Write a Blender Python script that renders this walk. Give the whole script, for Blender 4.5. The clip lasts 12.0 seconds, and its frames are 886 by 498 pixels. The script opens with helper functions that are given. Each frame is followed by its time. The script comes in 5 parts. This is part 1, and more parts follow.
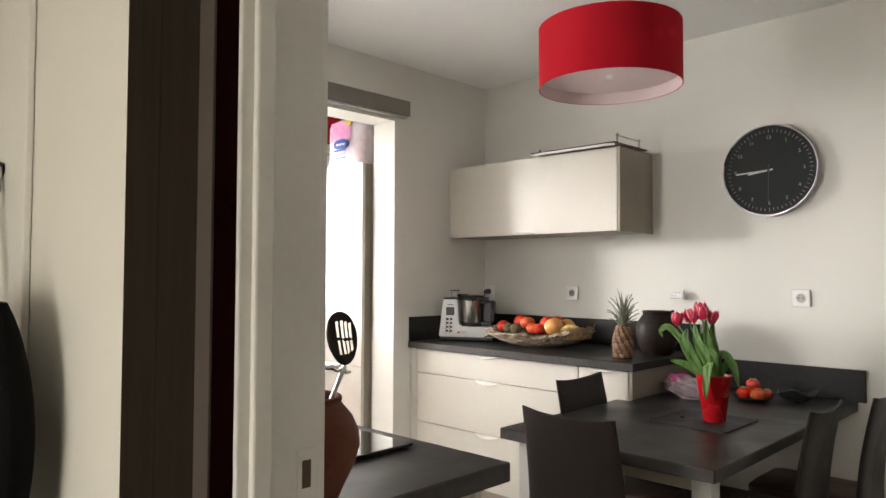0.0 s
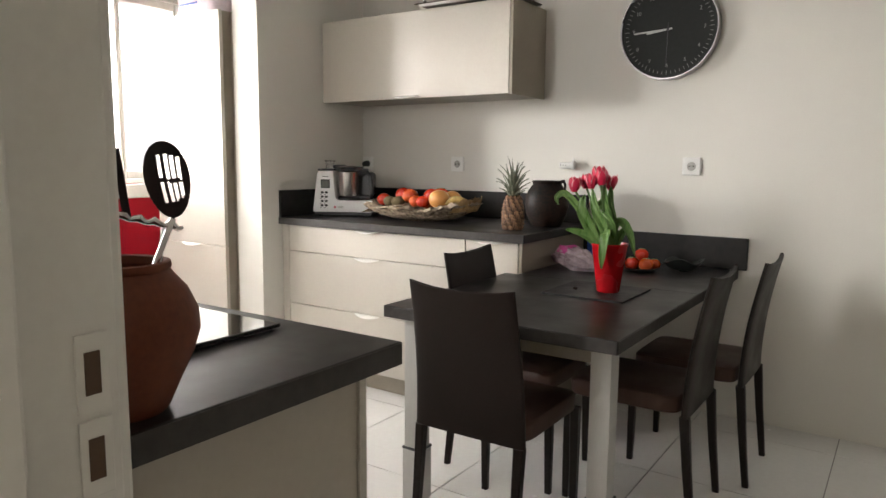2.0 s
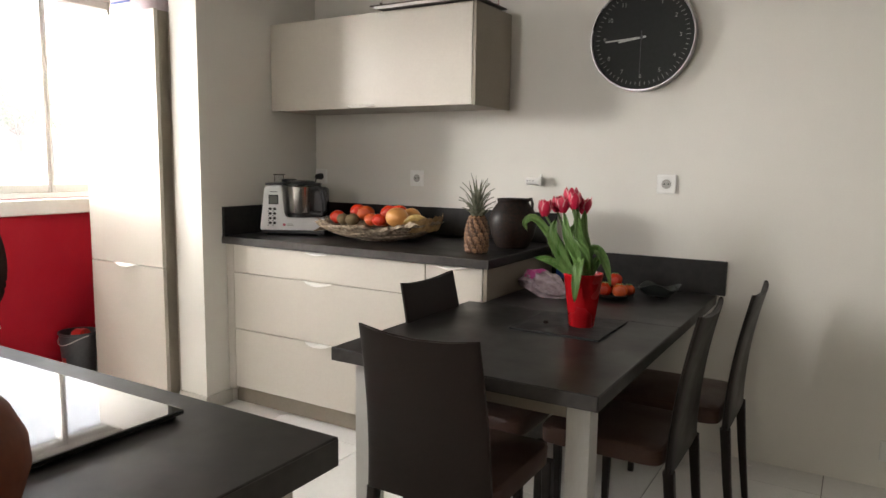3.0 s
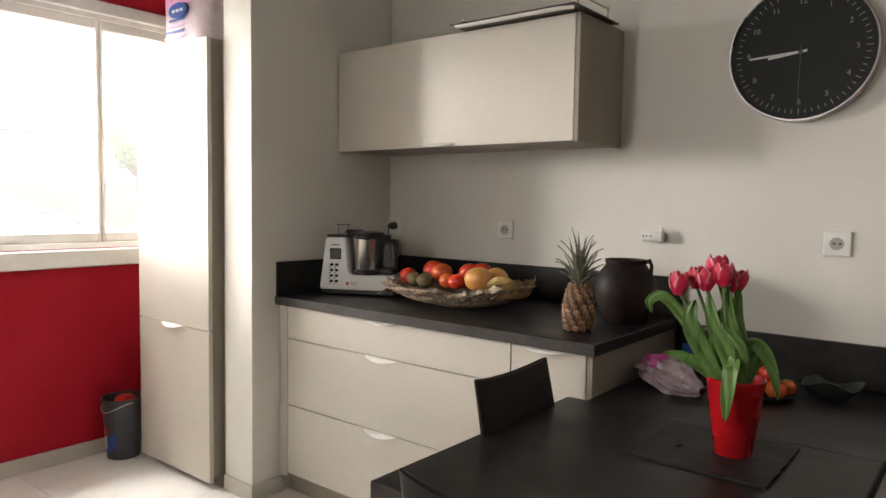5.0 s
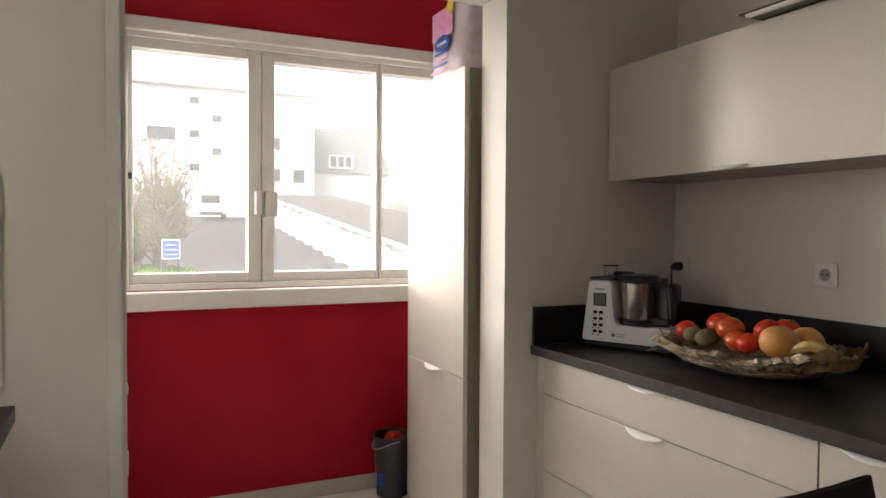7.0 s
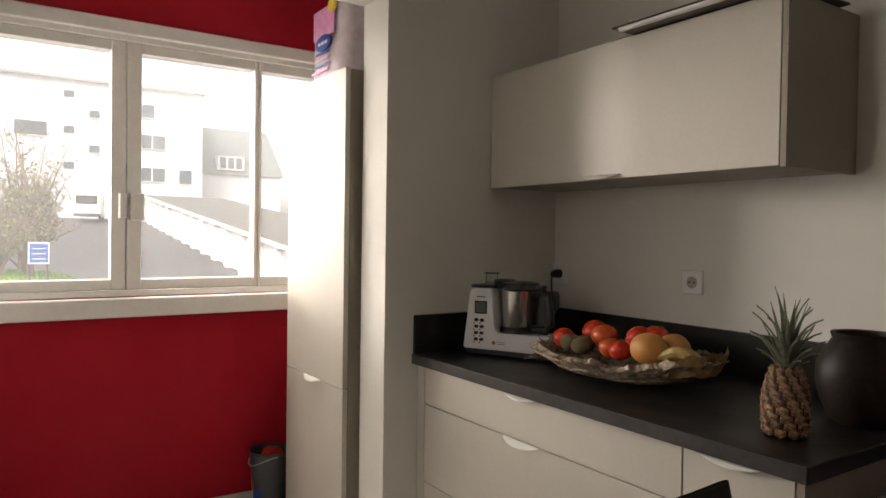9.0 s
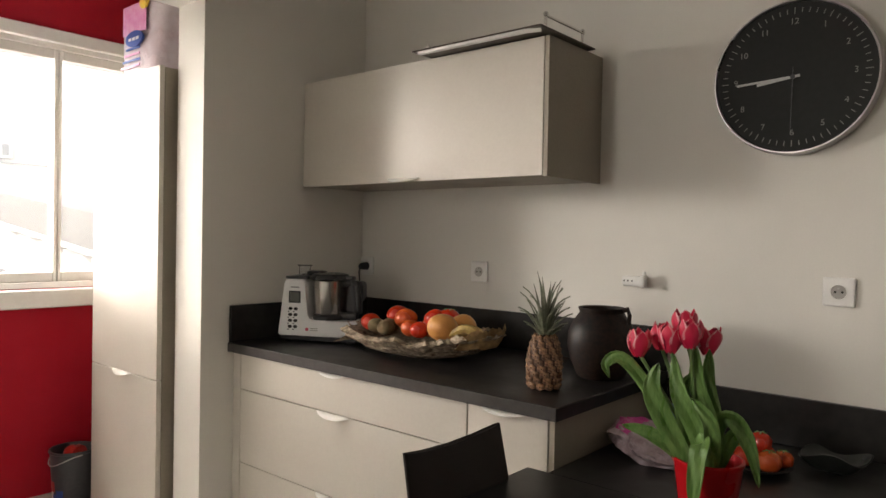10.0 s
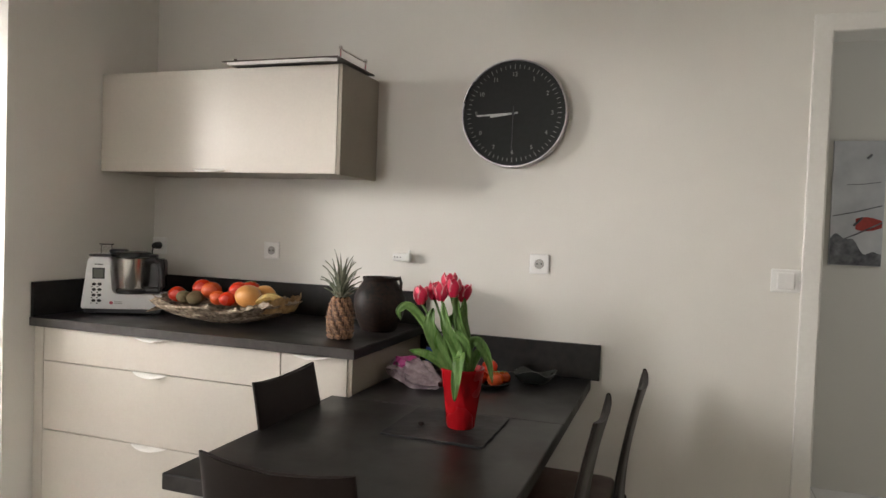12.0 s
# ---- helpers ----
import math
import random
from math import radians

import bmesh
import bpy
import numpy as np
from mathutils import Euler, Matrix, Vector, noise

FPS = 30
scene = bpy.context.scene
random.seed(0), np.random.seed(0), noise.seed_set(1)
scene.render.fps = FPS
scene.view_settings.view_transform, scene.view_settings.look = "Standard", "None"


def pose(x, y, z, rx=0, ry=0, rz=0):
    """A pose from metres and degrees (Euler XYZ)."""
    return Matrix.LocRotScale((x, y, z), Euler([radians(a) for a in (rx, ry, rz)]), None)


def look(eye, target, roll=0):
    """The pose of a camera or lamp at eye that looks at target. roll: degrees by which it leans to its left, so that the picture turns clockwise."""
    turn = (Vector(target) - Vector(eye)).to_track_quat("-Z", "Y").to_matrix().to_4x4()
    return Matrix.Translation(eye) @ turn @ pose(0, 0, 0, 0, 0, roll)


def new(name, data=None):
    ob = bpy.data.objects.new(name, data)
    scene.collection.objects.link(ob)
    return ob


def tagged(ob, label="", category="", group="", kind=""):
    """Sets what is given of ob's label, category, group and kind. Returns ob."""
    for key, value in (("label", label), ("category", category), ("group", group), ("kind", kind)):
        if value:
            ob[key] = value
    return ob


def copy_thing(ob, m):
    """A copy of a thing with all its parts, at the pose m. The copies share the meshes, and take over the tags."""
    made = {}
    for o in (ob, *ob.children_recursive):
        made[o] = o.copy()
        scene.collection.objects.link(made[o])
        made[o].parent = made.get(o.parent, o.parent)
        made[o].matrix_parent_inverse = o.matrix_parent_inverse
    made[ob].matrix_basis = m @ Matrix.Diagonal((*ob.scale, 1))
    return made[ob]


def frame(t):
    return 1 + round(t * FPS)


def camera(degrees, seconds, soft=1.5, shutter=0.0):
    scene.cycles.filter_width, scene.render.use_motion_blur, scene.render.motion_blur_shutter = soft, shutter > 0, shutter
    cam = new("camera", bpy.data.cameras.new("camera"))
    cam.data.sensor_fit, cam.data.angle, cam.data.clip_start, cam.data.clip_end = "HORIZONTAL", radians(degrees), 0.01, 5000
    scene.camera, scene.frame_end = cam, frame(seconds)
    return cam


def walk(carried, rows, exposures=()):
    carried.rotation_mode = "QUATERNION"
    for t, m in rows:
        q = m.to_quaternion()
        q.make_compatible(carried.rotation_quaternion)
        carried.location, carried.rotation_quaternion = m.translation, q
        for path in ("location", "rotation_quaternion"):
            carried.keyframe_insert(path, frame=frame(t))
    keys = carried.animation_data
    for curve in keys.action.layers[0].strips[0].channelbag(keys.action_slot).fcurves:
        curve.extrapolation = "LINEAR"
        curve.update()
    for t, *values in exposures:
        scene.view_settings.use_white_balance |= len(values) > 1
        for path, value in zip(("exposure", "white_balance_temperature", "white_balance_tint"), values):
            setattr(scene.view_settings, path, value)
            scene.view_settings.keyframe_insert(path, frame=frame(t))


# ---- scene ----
cam = camera(65.1, 12.0)
PATH = [
    (0, (0.117, -0.149, 1.327), (-1.277, 1.284, 1.401), 0.2),
    (0.5, (0.075, -0.131, 1.236), (-1.359, 1.263, 1.218), 0.1),
    (1, (0.021, -0.071, 1.165), (-1.382, 1.348, 1.035), 0.0),
    (1.5, (-0.048, 0.005, 1.193), (-1.315, 1.537, 0.974), 0.3),
    (2, (-0.125, 0.106, 1.234), (-1.234, 1.752, 0.981), 0.5),
    (2.5, (-0.204, 0.224, 1.275), (-1.224, 1.924, 1.014), 0.6),
    (4.5, (-0.474, 0.783, 1.317), (-1.541, 2.468, 1.168), 1.1),
    (5, (-0.591, 0.919, 1.337), (-1.842, 2.474, 1.202), 0.9),
    (5.5, (-0.684, 1.041, 1.351), (-2.111, 2.438, 1.235), 0.7),
    (6, (-0.744, 1.156, 1.369), (-2.335, 2.364, 1.27), 0.5),
    (6.5, (-0.739, 1.274, 1.357), (-2.513, 2.196, 1.293), 0.3),
    (8.5, (-0.838, 1.455, 1.386), (-2.674, 2.247, 1.339), 0.4),
    (9, (-0.788, 1.448, 1.369), (-2.452, 2.557, 1.332), 0.8),
    (9.5, (-0.68, 1.357, 1.369), (-2.157, 2.705, 1.331), 1.0),
    (10, (-0.585, 1.247, 1.359), (-1.88, 2.77, 1.324), 1.1),
    (10.5, (-0.544, 1.116, 1.36), (-1.609, 2.809, 1.323), 1.4),
    (11, (-0.55, 0.961, 1.365), (-1.348, 2.795, 1.325), 1.8),
    (11.5, (-0.496, 0.785, 1.358), (-1.171, 2.667, 1.303), 2.0),
    (12, (-0.446, 0.584, 1.362), (-1.091, 2.476, 1.299), 2.1),
]
EXPOSURES = [(0.0, 3.12, 6500, 10), (1.0, 3.1, 6500, 10), (2.5, 2.84, 6600, 11), (4.5, 2.65, 6700, 11), (5.5, 2.42, 6900, 12), (6.5, 2.12, 7000, 12), (8.5, 1.55, 7000, 12), (9.0, 1.76, 7200, 13), (9.5, 2.08, 7300, 14), (10.5, 2.48, 6800, 12), (12.0, 2.78, 6600, 12)]
walk(cam, [(t, look(eye, target, roll)) for t, eye, target, roll in PATH], EXPOSURES)

# ---- world, sun, large lights ----
world = bpy.data.worlds.new("overcast_sky")
scene.world = world
world.use_nodes = True
wn, wl = world.node_tree.nodes, world.node_tree.links
sky = wn.new("ShaderNodeTexSky")
sky.sky_type, sky.sun_disc = "NISHITA", False
sky.sun_elevation, sky.sun_rotation, sky.air_density, sky.dust_density = radians(45), radians(138), 1.0, 4.0
hsv = wn.new("ShaderNodeHueSaturation")
hsv.inputs["Saturation"].default_value = 0.25
wl.new(sky.outputs[0], hsv.inputs["Color"])
wl.new(hsv.outputs[0], wn["Background"].inputs[0])
wn["Background"].inputs[1].default_value = 0.11


def lamp(name, kind, m, power, colour, **settings):
    data = bpy.data.lights.new(name, kind)
    data.energy, data.color = power, colour
    for key, value in settings.items():
        if key == "size":
            data.shape, data.size, data.size_y = "RECTANGLE", value[0], value[1]
        if key == "angle":
            data.angle = radians(value)
        if key == "radius":
            data.shadow_soft_size = value
    ob = new(name, data)
    ob.matrix_world = m
    return ob


lamp("sun", "SUN", look((18, -20, 27), (0, 0, 0)), 0.85, (1, 0.985, 0.96), angle=14)
# skylight coming in at the alcove window, from beside its opening
lamp("skylight", "AREA", look((-4.85, 0.78, 1.85), (-2.9, 2.6, 1.2)), 3.0, (1.0, 0.985, 0.965), size=(0.9, 1.7))
# the bright low sky beyond it, in two stretches
lamp("skylight_west", "AREA", look((-11.5, -3.9, 2.9), (-1.8, 3.5, 1.4)), 160.0, (1.0, 0.985, 0.965), size=(2.4, 1.8))
lamp("skylight_far", "AREA", look((-12.0, -1.5, 2.7), (-1.2, 3.4, 1.5)), 105.0, (1.0, 0.985, 0.965), size=(2.0, 1.8))
# skylight from high above the alcove window, falling on the floor
lamp("skylight_high", "AREA", look((-4.78, 2.55, 2.64), (-1.3, 1.9, 0.0)), 20, (1.0, 0.985, 0.965), size=(1.5, 0.35))
# fill lamp for the clock wall, in an opening added over the hob counter
lamp("fill_south", "AREA", look((-2.24, 0.42, 1.68), (0.3, 1.4, 1.45)), 4.2, (1.0, 0.98, 0.955), size=(0.4, 1.06))
# hallway ceiling lamp's bulb
lamp("hall_bulb", "POINT", pose(-0.6, -0.75, 2.3), 0.5, (1.0, 0.86, 0.66), radius=0.12)


# fill lamp added at the plain back wall, brightening the hallway low down
lamp("hall_fill", "AREA", look((-0.75, -1.45, 0.8), (-1.2, 0.3, 0.75)), 3.2, (1.0, 0.94, 0.82), size=(0.9, 1.2))
# fill lamp added at the corridor's closed end, in place of unseen daylight
lamp("corridor_fill", "AREA", look((1.7, 4.35, 1.6), (0.0, 4.6, 1.3)), 0.85, (0.92, 0.97, 1.0), size=(0.8, 1.4))

# ---- materials ----
def mat(name, a, b=None, rough=0.5, metal=0.0, fine=60.0, coarse=2.5, bump=0.05, depth=0.002, spread=0.12, stretch=(1, 1, 1), coat=0.0, random_tint=0.0, spec=0.5):
    """Two colours mixed by a coarse and a fine noise, with relief and varied gloss."""
    b = b or tuple(c * 0.86 for c in a)
    m = bpy.data.materials.new(name)
    m.use_nodes = True
    n, l = m.node_tree.nodes, m.node_tree.links
    p = n["Principled BSDF"]
    tc = n.new("ShaderNodeTexCoord")
    mp = n.new("ShaderNodeMapping")
    mp.inputs["Scale"].default_value = stretch
    l.new(tc.outputs["Object"], mp.inputs[0])
    big, small = n.new("ShaderNodeTexNoise"), n.new("ShaderNodeTexNoise")
    big.inputs["Scale"].default_value, small.inputs["Scale"].default_value = coarse, fine
    big.inputs["Detail"].default_value, small.inputs["Detail"].default_value = 4, 3
    for t in (big, small):
        l.new(mp.outputs[0], t.inputs["Vector"])
    mean = n.new("ShaderNodeMath")
    mean.operation = "ADD"
    l.new(big.outputs[0], mean.inputs[0])
    l.new(small.outputs[0], mean.inputs[1])
    ramp = n.new("ShaderNodeMapRange")
    ramp.inputs["From Min"].default_value, ramp.inputs["From Max"].default_value = 0.7, 1.3
    l.new(mean.outputs[0], ramp.inputs["Value"])
    mix = n.new("ShaderNodeMix")
    mix.data_type = "RGBA"
    mix.inputs["A"].default_value, mix.inputs["B"].default_value = (*a, 1), (*b, 1)
    l.new(ramp.outputs[0], mix.inputs["Factor"])
    col = mix.outputs["Result"]
    if random_tint:
        oi = n.new("ShaderNodeObjectInfo")
        hs = n.new("ShaderNodeHueSaturation")
        mr = n.new("ShaderNodeMapRange")
        mr.inputs["To Min"].default_value, mr.inputs["To Max"].default_value = 1 - random_tint, 1 + random_tint
        l.new(oi.outputs["Random"], mr.inputs["Value"])
        l.new(mr.outputs[0], hs.inputs["Value"])
        l.new(col, hs.inputs["Color"])
        col = hs.outputs[0]
    l.new(col, p.inputs["Base Color"])
    rr = n.new("ShaderNodeMapRange")
    rr.inputs["From Min"].default_value, rr.inputs["From Max"].default_value = 0.3, 0.7
    rr.inputs["To Min"].default_value, rr.inputs["To Max"].default_value = max(rough - spread, 0.02), min(rough + spread, 1)
    l.new(big.outputs[0], rr.inputs["Value"])
    l.new(rr.outputs[0], p.inputs["Roughness"])
    p.inputs["Metallic"].default_value = metal
    p.inputs["Coat Weight"].default_value = coat
    p.inputs["Specular IOR Level"].default_value = spec
    if bump:
        bp = n.new("ShaderNodeBump")
        bp.inputs["Strength"].default_value, bp.inputs["Distance"].default_value = bump, depth
        l.new(small.outputs[0], bp.inputs["Height"])
        l.new(bp.outputs[0], p.inputs["Normal"])
    return m


def glass(name, tint=(1, 1, 1), rough=0.0, ior=1.45):
    m = bpy.data.materials.new(name)
    m.use_nodes = True
    p = m.node_tree.nodes["Principled BSDF"]
    p.inputs["Base Color"].default_value = (*tint, 1)
    p.inputs["Transmission Weight"].default_value, p.inputs["Roughness"].default_value, p.inputs["IOR"].default_value = 1, rough, ior
    return m


M_WALL = mat("plaster_offwhite", (0.725, 0.70, 0.645), (0.695, 0.67, 0.615), 0.75, fine=180, coarse=1.2, bump=0.12, depth=0.001)
M_CEIL = mat("ceiling_white", (0.80, 0.79, 0.765), (0.77, 0.76, 0.735), 0.85, fine=150, bump=0.08, depth=0.001)
M_RED = mat("red_wall_paint", (0.42, 0.008, 0.022), (0.385, 0.007, 0.019), 0.65, fine=160, bump=0.1, depth=0.001, spec=0.2)
M_TRIM = mat("trim_white_paint", (0.76, 0.745, 0.70), (0.72, 0.70, 0.655), 0.4, fine=70, bump=0.04)
M_BASE = mat("skirting_beige", (0.56, 0.53, 0.475), (0.51, 0.48, 0.43), 0.45)
M_PVC = mat("window_white_pvc", (0.78, 0.76, 0.73), (0.73, 0.70, 0.67), 0.35, fine=40, bump=0.03)
M_TILE = mat("floor_tile_pale", (0.80, 0.785, 0.755), (0.75, 0.735, 0.705), 0.17, fine=45, coarse=3, bump=0.04, random_tint=0.03)
M_GROUT = mat("grout_grey", (0.27, 0.26, 0.245), (0.22, 0.21, 0.2), 0.9, fine=200, bump=0.2)
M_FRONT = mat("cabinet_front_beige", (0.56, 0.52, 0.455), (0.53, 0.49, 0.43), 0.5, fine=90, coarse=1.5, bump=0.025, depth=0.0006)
# taupe sides, darkened further for the shade away from the window
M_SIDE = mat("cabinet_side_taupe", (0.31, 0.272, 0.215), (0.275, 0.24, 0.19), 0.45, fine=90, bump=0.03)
M_TOP = mat("worktop_anthracite", (0.0075, 0.0068, 0.0064), (0.020, 0.018, 0.0168), 0.39, fine=28, coarse=5, bump=0.0, spread=0.08, spec=0.32)
M_STEEL = mat("brushed_steel", (0.52, 0.51, 0.485), (0.47, 0.46, 0.435), 0.42, 0.35, fine=70, coarse=2, bump=0.0, spread=0.04, stretch=(10, 10, 0.6))
M_CHROME = mat("polished_steel", (0.72, 0.70, 0.67), (0.66, 0.64, 0.61), 0.16, 1.0, bump=0.0, spread=0.05)
M_HANDLE = mat("satin_handle", (0.80, 0.78, 0.73), (0.75, 0.73, 0.68), 0.3, 0.0, bump=0.0)
M_LEATHER = mat("leather_dark_brown", (0.0115, 0.0074, 0.006), (0.0175, 0.0112, 0.009), 0.42, fine=220, coarse=6, bump=0.15, depth=0.0008, spec=0.2)
M_SEAT = mat("leather_seat_brown", (0.085, 0.043, 0.031), (0.062, 0.032, 0.024), 0.45, fine=220, coarse=6, bump=0.25, depth=0.0012, spec=0.3)
M_SHADE = mat("lampshade_red", (0.40, 0.005, 0.014), (0.37, 0.0045, 0.0125), 0.85, fine=400, bump=0.2, depth=0.0006, spec=0.15)
M_LINING = mat("lampshade_lining", (0.72, 0.58, 0.57), (0.68, 0.54, 0.54), 0.7)
M_BLACK = mat("black_plastic", (0.014, 0.014, 0.015), (0.02, 0.02, 0.021), 0.3, bump=0.03)
M_CLOCK = mat("clock_face_black", (0.016, 0.017, 0.016), (0.02, 0.021, 0.02), 0.62, bump=0.0, spec=0.2)
M_MARK = mat("clock_marks_pale", (0.20, 0.205, 0.195), (0.15, 0.155, 0.145), 0.5, bump=0.0)
M_WHITE = mat("white_plastic", (0.80, 0.79, 0.76), (0.76, 0.75, 0.72), 0.35, bump=0.02)
M_LACQUER = mat("white_lacquer", (0.82, 0.805, 0.77), (0.79, 0.775, 0.74), 0.14, bump=0.0, spread=0.03, coat=0.6)
# colour of flat discs drawn as holes; it holds the shade inside them
M_HOLE = mat("dark_hole", (0.03, 0.027, 0.024), None, 0.7, bump=0.0)
M_TERRA = mat("terracotta", (0.15, 0.040, 0.016), (0.105, 0.028, 0.012), 0.62, fine=90, coarse=9, bump=0.2, depth=0.0015, spec=0.3)
M_JAR = mat("blackened_clay", (0.009, 0.008, 0.0075), (0.034, 0.017, 0.011), 0.6, fine=70, coarse=7, bump=0.3, depth=0.002, spec=0.25)
M_NYLON = mat("black_nylon", (0.022, 0.013, 0.011), (0.032, 0.019, 0.016), 0.35, bump=0.0, spec=0.4)
M_GLASSBLACK = mat("hob_black_glass", (0.008, 0.008, 0.009), (0.01, 0.01, 0.011), 0.05, bump=0.0, spread=0.02, coat=0.5)
M_DARKWOOD = mat("dark_stained_wood", (0.011, 0.0078, 0.0055), (0.018, 0.0125, 0.0085), 0.75, fine=30, coarse=3, bump=0.1, stretch=(14, 14, 0.8), spec=0.05)
M_MAROON = mat("dark_red_cloth", (0.016, 0.002, 0.002), (0.008, 0.001, 0.001), 0.9, bump=0.2, spec=0.03)
M_SLATE = mat("slate_black", (0.012, 0.012, 0.0125), (0.026, 0.0255, 0.025), 0.55, fine=45, coarse=8, bump=0.5, depth=0.002, spec=0.3)
M_REDPOT = mat("red_glazed_pot", (0.55, 0.010, 0.016), (0.5, 0.009, 0.014), 0.28, bump=0.02)
M_LEAF = mat("tulip_leaf", (0.085, 0.19, 0.042), (0.19, 0.33, 0.095), 0.36, fine=60, coarse=12, bump=0.15, stretch=(3, 3, 0.6))
M_STEM = mat("tulip_stem", (0.11, 0.20, 0.06), (0.14, 0.24, 0.08), 0.45)
M_PETAL = mat("tulip_petal", (0.72, 0.012, 0.065), (0.66, 0.03, 0.085), 0.42, fine=90, coarse=26, bump=0.1, stretch=(1, 1, 0.35))
M_PETALEDGE = mat("tulip_petal_edge", (0.84, 0.46, 0.48), (0.68, 0.08, 0.13), 0.45, fine=120, coarse=40, bump=0.1)
M_BARK = mat("bark_rim", (0.56, 0.45, 0.33), (0.09, 0.062, 0.04), 0.85, fine=70, coarse=24, bump=0.9, depth=0.006)
M_BARKCHIP = mat("bark_flakes", (0.56, 0.45, 0.33), (0.12, 0.08, 0.05), 0.9, fine=60, coarse=30, bump=0.8, depth=0.004)
M_WICKER = mat("bark_inside", (0.56, 0.36, 0.16), (0.17, 0.09, 0.04), 0.7, fine=50, coarse=20, bump=0.5, depth=0.004)
M_TOMATO = mat("tomato_skin", (0.62, 0.050, 0.014), (0.52, 0.026, 0.012), 0.22, fine=30, coarse=9, bump=0.03, random_tint=0.12)
M_ORANGE = mat("orange_tomato_skin", (0.60, 0.115, 0.022), (0.55, 0.075, 0.02), 0.25, fine=30, coarse=9, bump=0.03, random_tint=0.1)
M_GRAPEFRUIT = mat("grapefruit_skin", (0.64, 0.32, 0.085), (0.58, 0.25, 0.07), 0.38, fine=160, coarse=6, bump=0.2)
M_KIWI = mat("kiwi_skin", (0.16, 0.105, 0.05), (0.11, 0.085, 0.035), 0.8, fine=150, bump=0.4)
M_BANANA = mat("banana_skin", (0.56, 0.40, 0.12), (0.26, 0.16, 0.05), 0.5, fine=60, coarse=25, bump=0.05)
M_PINE = mat("pineapple_rind", (0.33, 0.175, 0.085), (0.10, 0.05, 0.03), 0.6, fine=160, coarse=70, bump=0.4, random_tint=0.35)
M_CROWN = mat("pineapple_crown", (0.075, 0.095, 0.055), (0.24, 0.24, 0.17), 0.55, fine=80, coarse=15, bump=0.2)
M_SILVER = mat("silver_plastic", (0.80, 0.80, 0.80), (0.77, 0.77, 0.77), 0.32, 0.0, bump=0.0)
M_BLUE = mat("blue_plastic", (0.016, 0.075, 0.33), (0.014, 0.06, 0.28), 0.4, bump=0.0)
M_PINK = mat("pink_print", (0.62, 0.20, 0.42), (0.70, 0.38, 0.55), 0.45, coarse=14)
M_MAGENTA = mat("magenta_print", (0.40, 0.03, 0.19), (0.48, 0.06, 0.25), 0.45)
M_YELLOW = mat("yellow_print", (0.72, 0.55, 0.06), None, 0.45)
M_FILM = mat("plastic_film", (0.66, 0.60, 0.64), (0.55, 0.44, 0.47), 0.22, fine=30, coarse=16, bump=0.3, depth=0.004)
M_BAGFILM = mat("bag_film", (0.46, 0.37, 0.40), (0.26, 0.19, 0.205), 0.2, fine=40, coarse=20, bump=0.4, depth=0.005)
M_PAPER = mat("kitchen_paper", (0.80, 0.76, 0.75), (0.74, 0.69, 0.69), 0.9, fine=80, bump=0.4)
M_REDPLASTIC = mat("red_plastic", (0.45, 0.02, 0.015), None, 0.35)
M_DARKGREY = mat("dark_grey_plastic", (0.035, 0.036, 0.040), (0.05, 0.05, 0.055), 0.45)
M_RAIL = mat("rail_grey", (0.20, 0.185, 0.165), (0.17, 0.158, 0.14), 0.4, 0.2)
M_FOIL = mat("green_bowl", (0.022, 0.026, 0.023), (0.014, 0.016, 0.015), 0.35)
M_PANE = glass("window_glass")
# translucent veil whitens the panes, imitating glare and haze over the view
pn_, pl_ = M_PANE.node_tree.nodes, M_PANE.node_tree.links
glare_scatter, veil = pn_.new("ShaderNodeBsdfTranslucent"), pn_.new("ShaderNodeMixShader")
glare_scatter.inputs["Color"].default_value = (0.95, 0.95, 0.95, 1)
glare_patches = pn_.new("ShaderNodeTexNoise")
glare_patches.inputs["Scale"].default_value = 1.6
glare_amount = pn_.new("ShaderNodeMapRange")
glare_amount.inputs["To Min"].default_value, glare_amount.inputs["To Max"].default_value = 0.03, 0.08
pl_.new(glare_patches.outputs[0], glare_amount.inputs["Value"])
pl_.new(glare_amount.outputs[0], veil.inputs[0])
pl_.new(pn_["Principled BSDF"].outputs[0], veil.inputs[1])
pl_.new(glare_scatter.outputs[0], veil.inputs[2])
pl_.new(veil.outputs[0], pn_["Material Output"].inputs[0])
M_CLEAR = glass("clear_plastic", (0.95, 0.96, 0.97), 0.05, 1.35)


# ---- mesh builders ----
def link(name, bm, material, smooth=False):
    me = bpy.data.meshes.new(name)
    bmesh.ops.recalc_face_normals(bm, faces=bm.faces)
    bm.to_mesh(me)
    bm.free()
    me.materials.append(material)
    if smooth:
        for f in me.polygons:
            f.use_smooth = True
        me.set_sharp_from_angle(angle=radians(40))
    return new(name, me)


def part(name, bm, material, parent, label="", smooth=False):
    ob = link(name, bm, material, smooth)
    ob.parent = parent
    if label:
        ob["label"] = label
    return ob


def thing(name, at, label, category, turn=0, group="", kind=""):
    ob = new(name)
    ob.empty_display_size = 0.05
    ob.matrix_world = pose(*at, 0, 0, turn)
    return tagged(ob, label, category, group, kind)


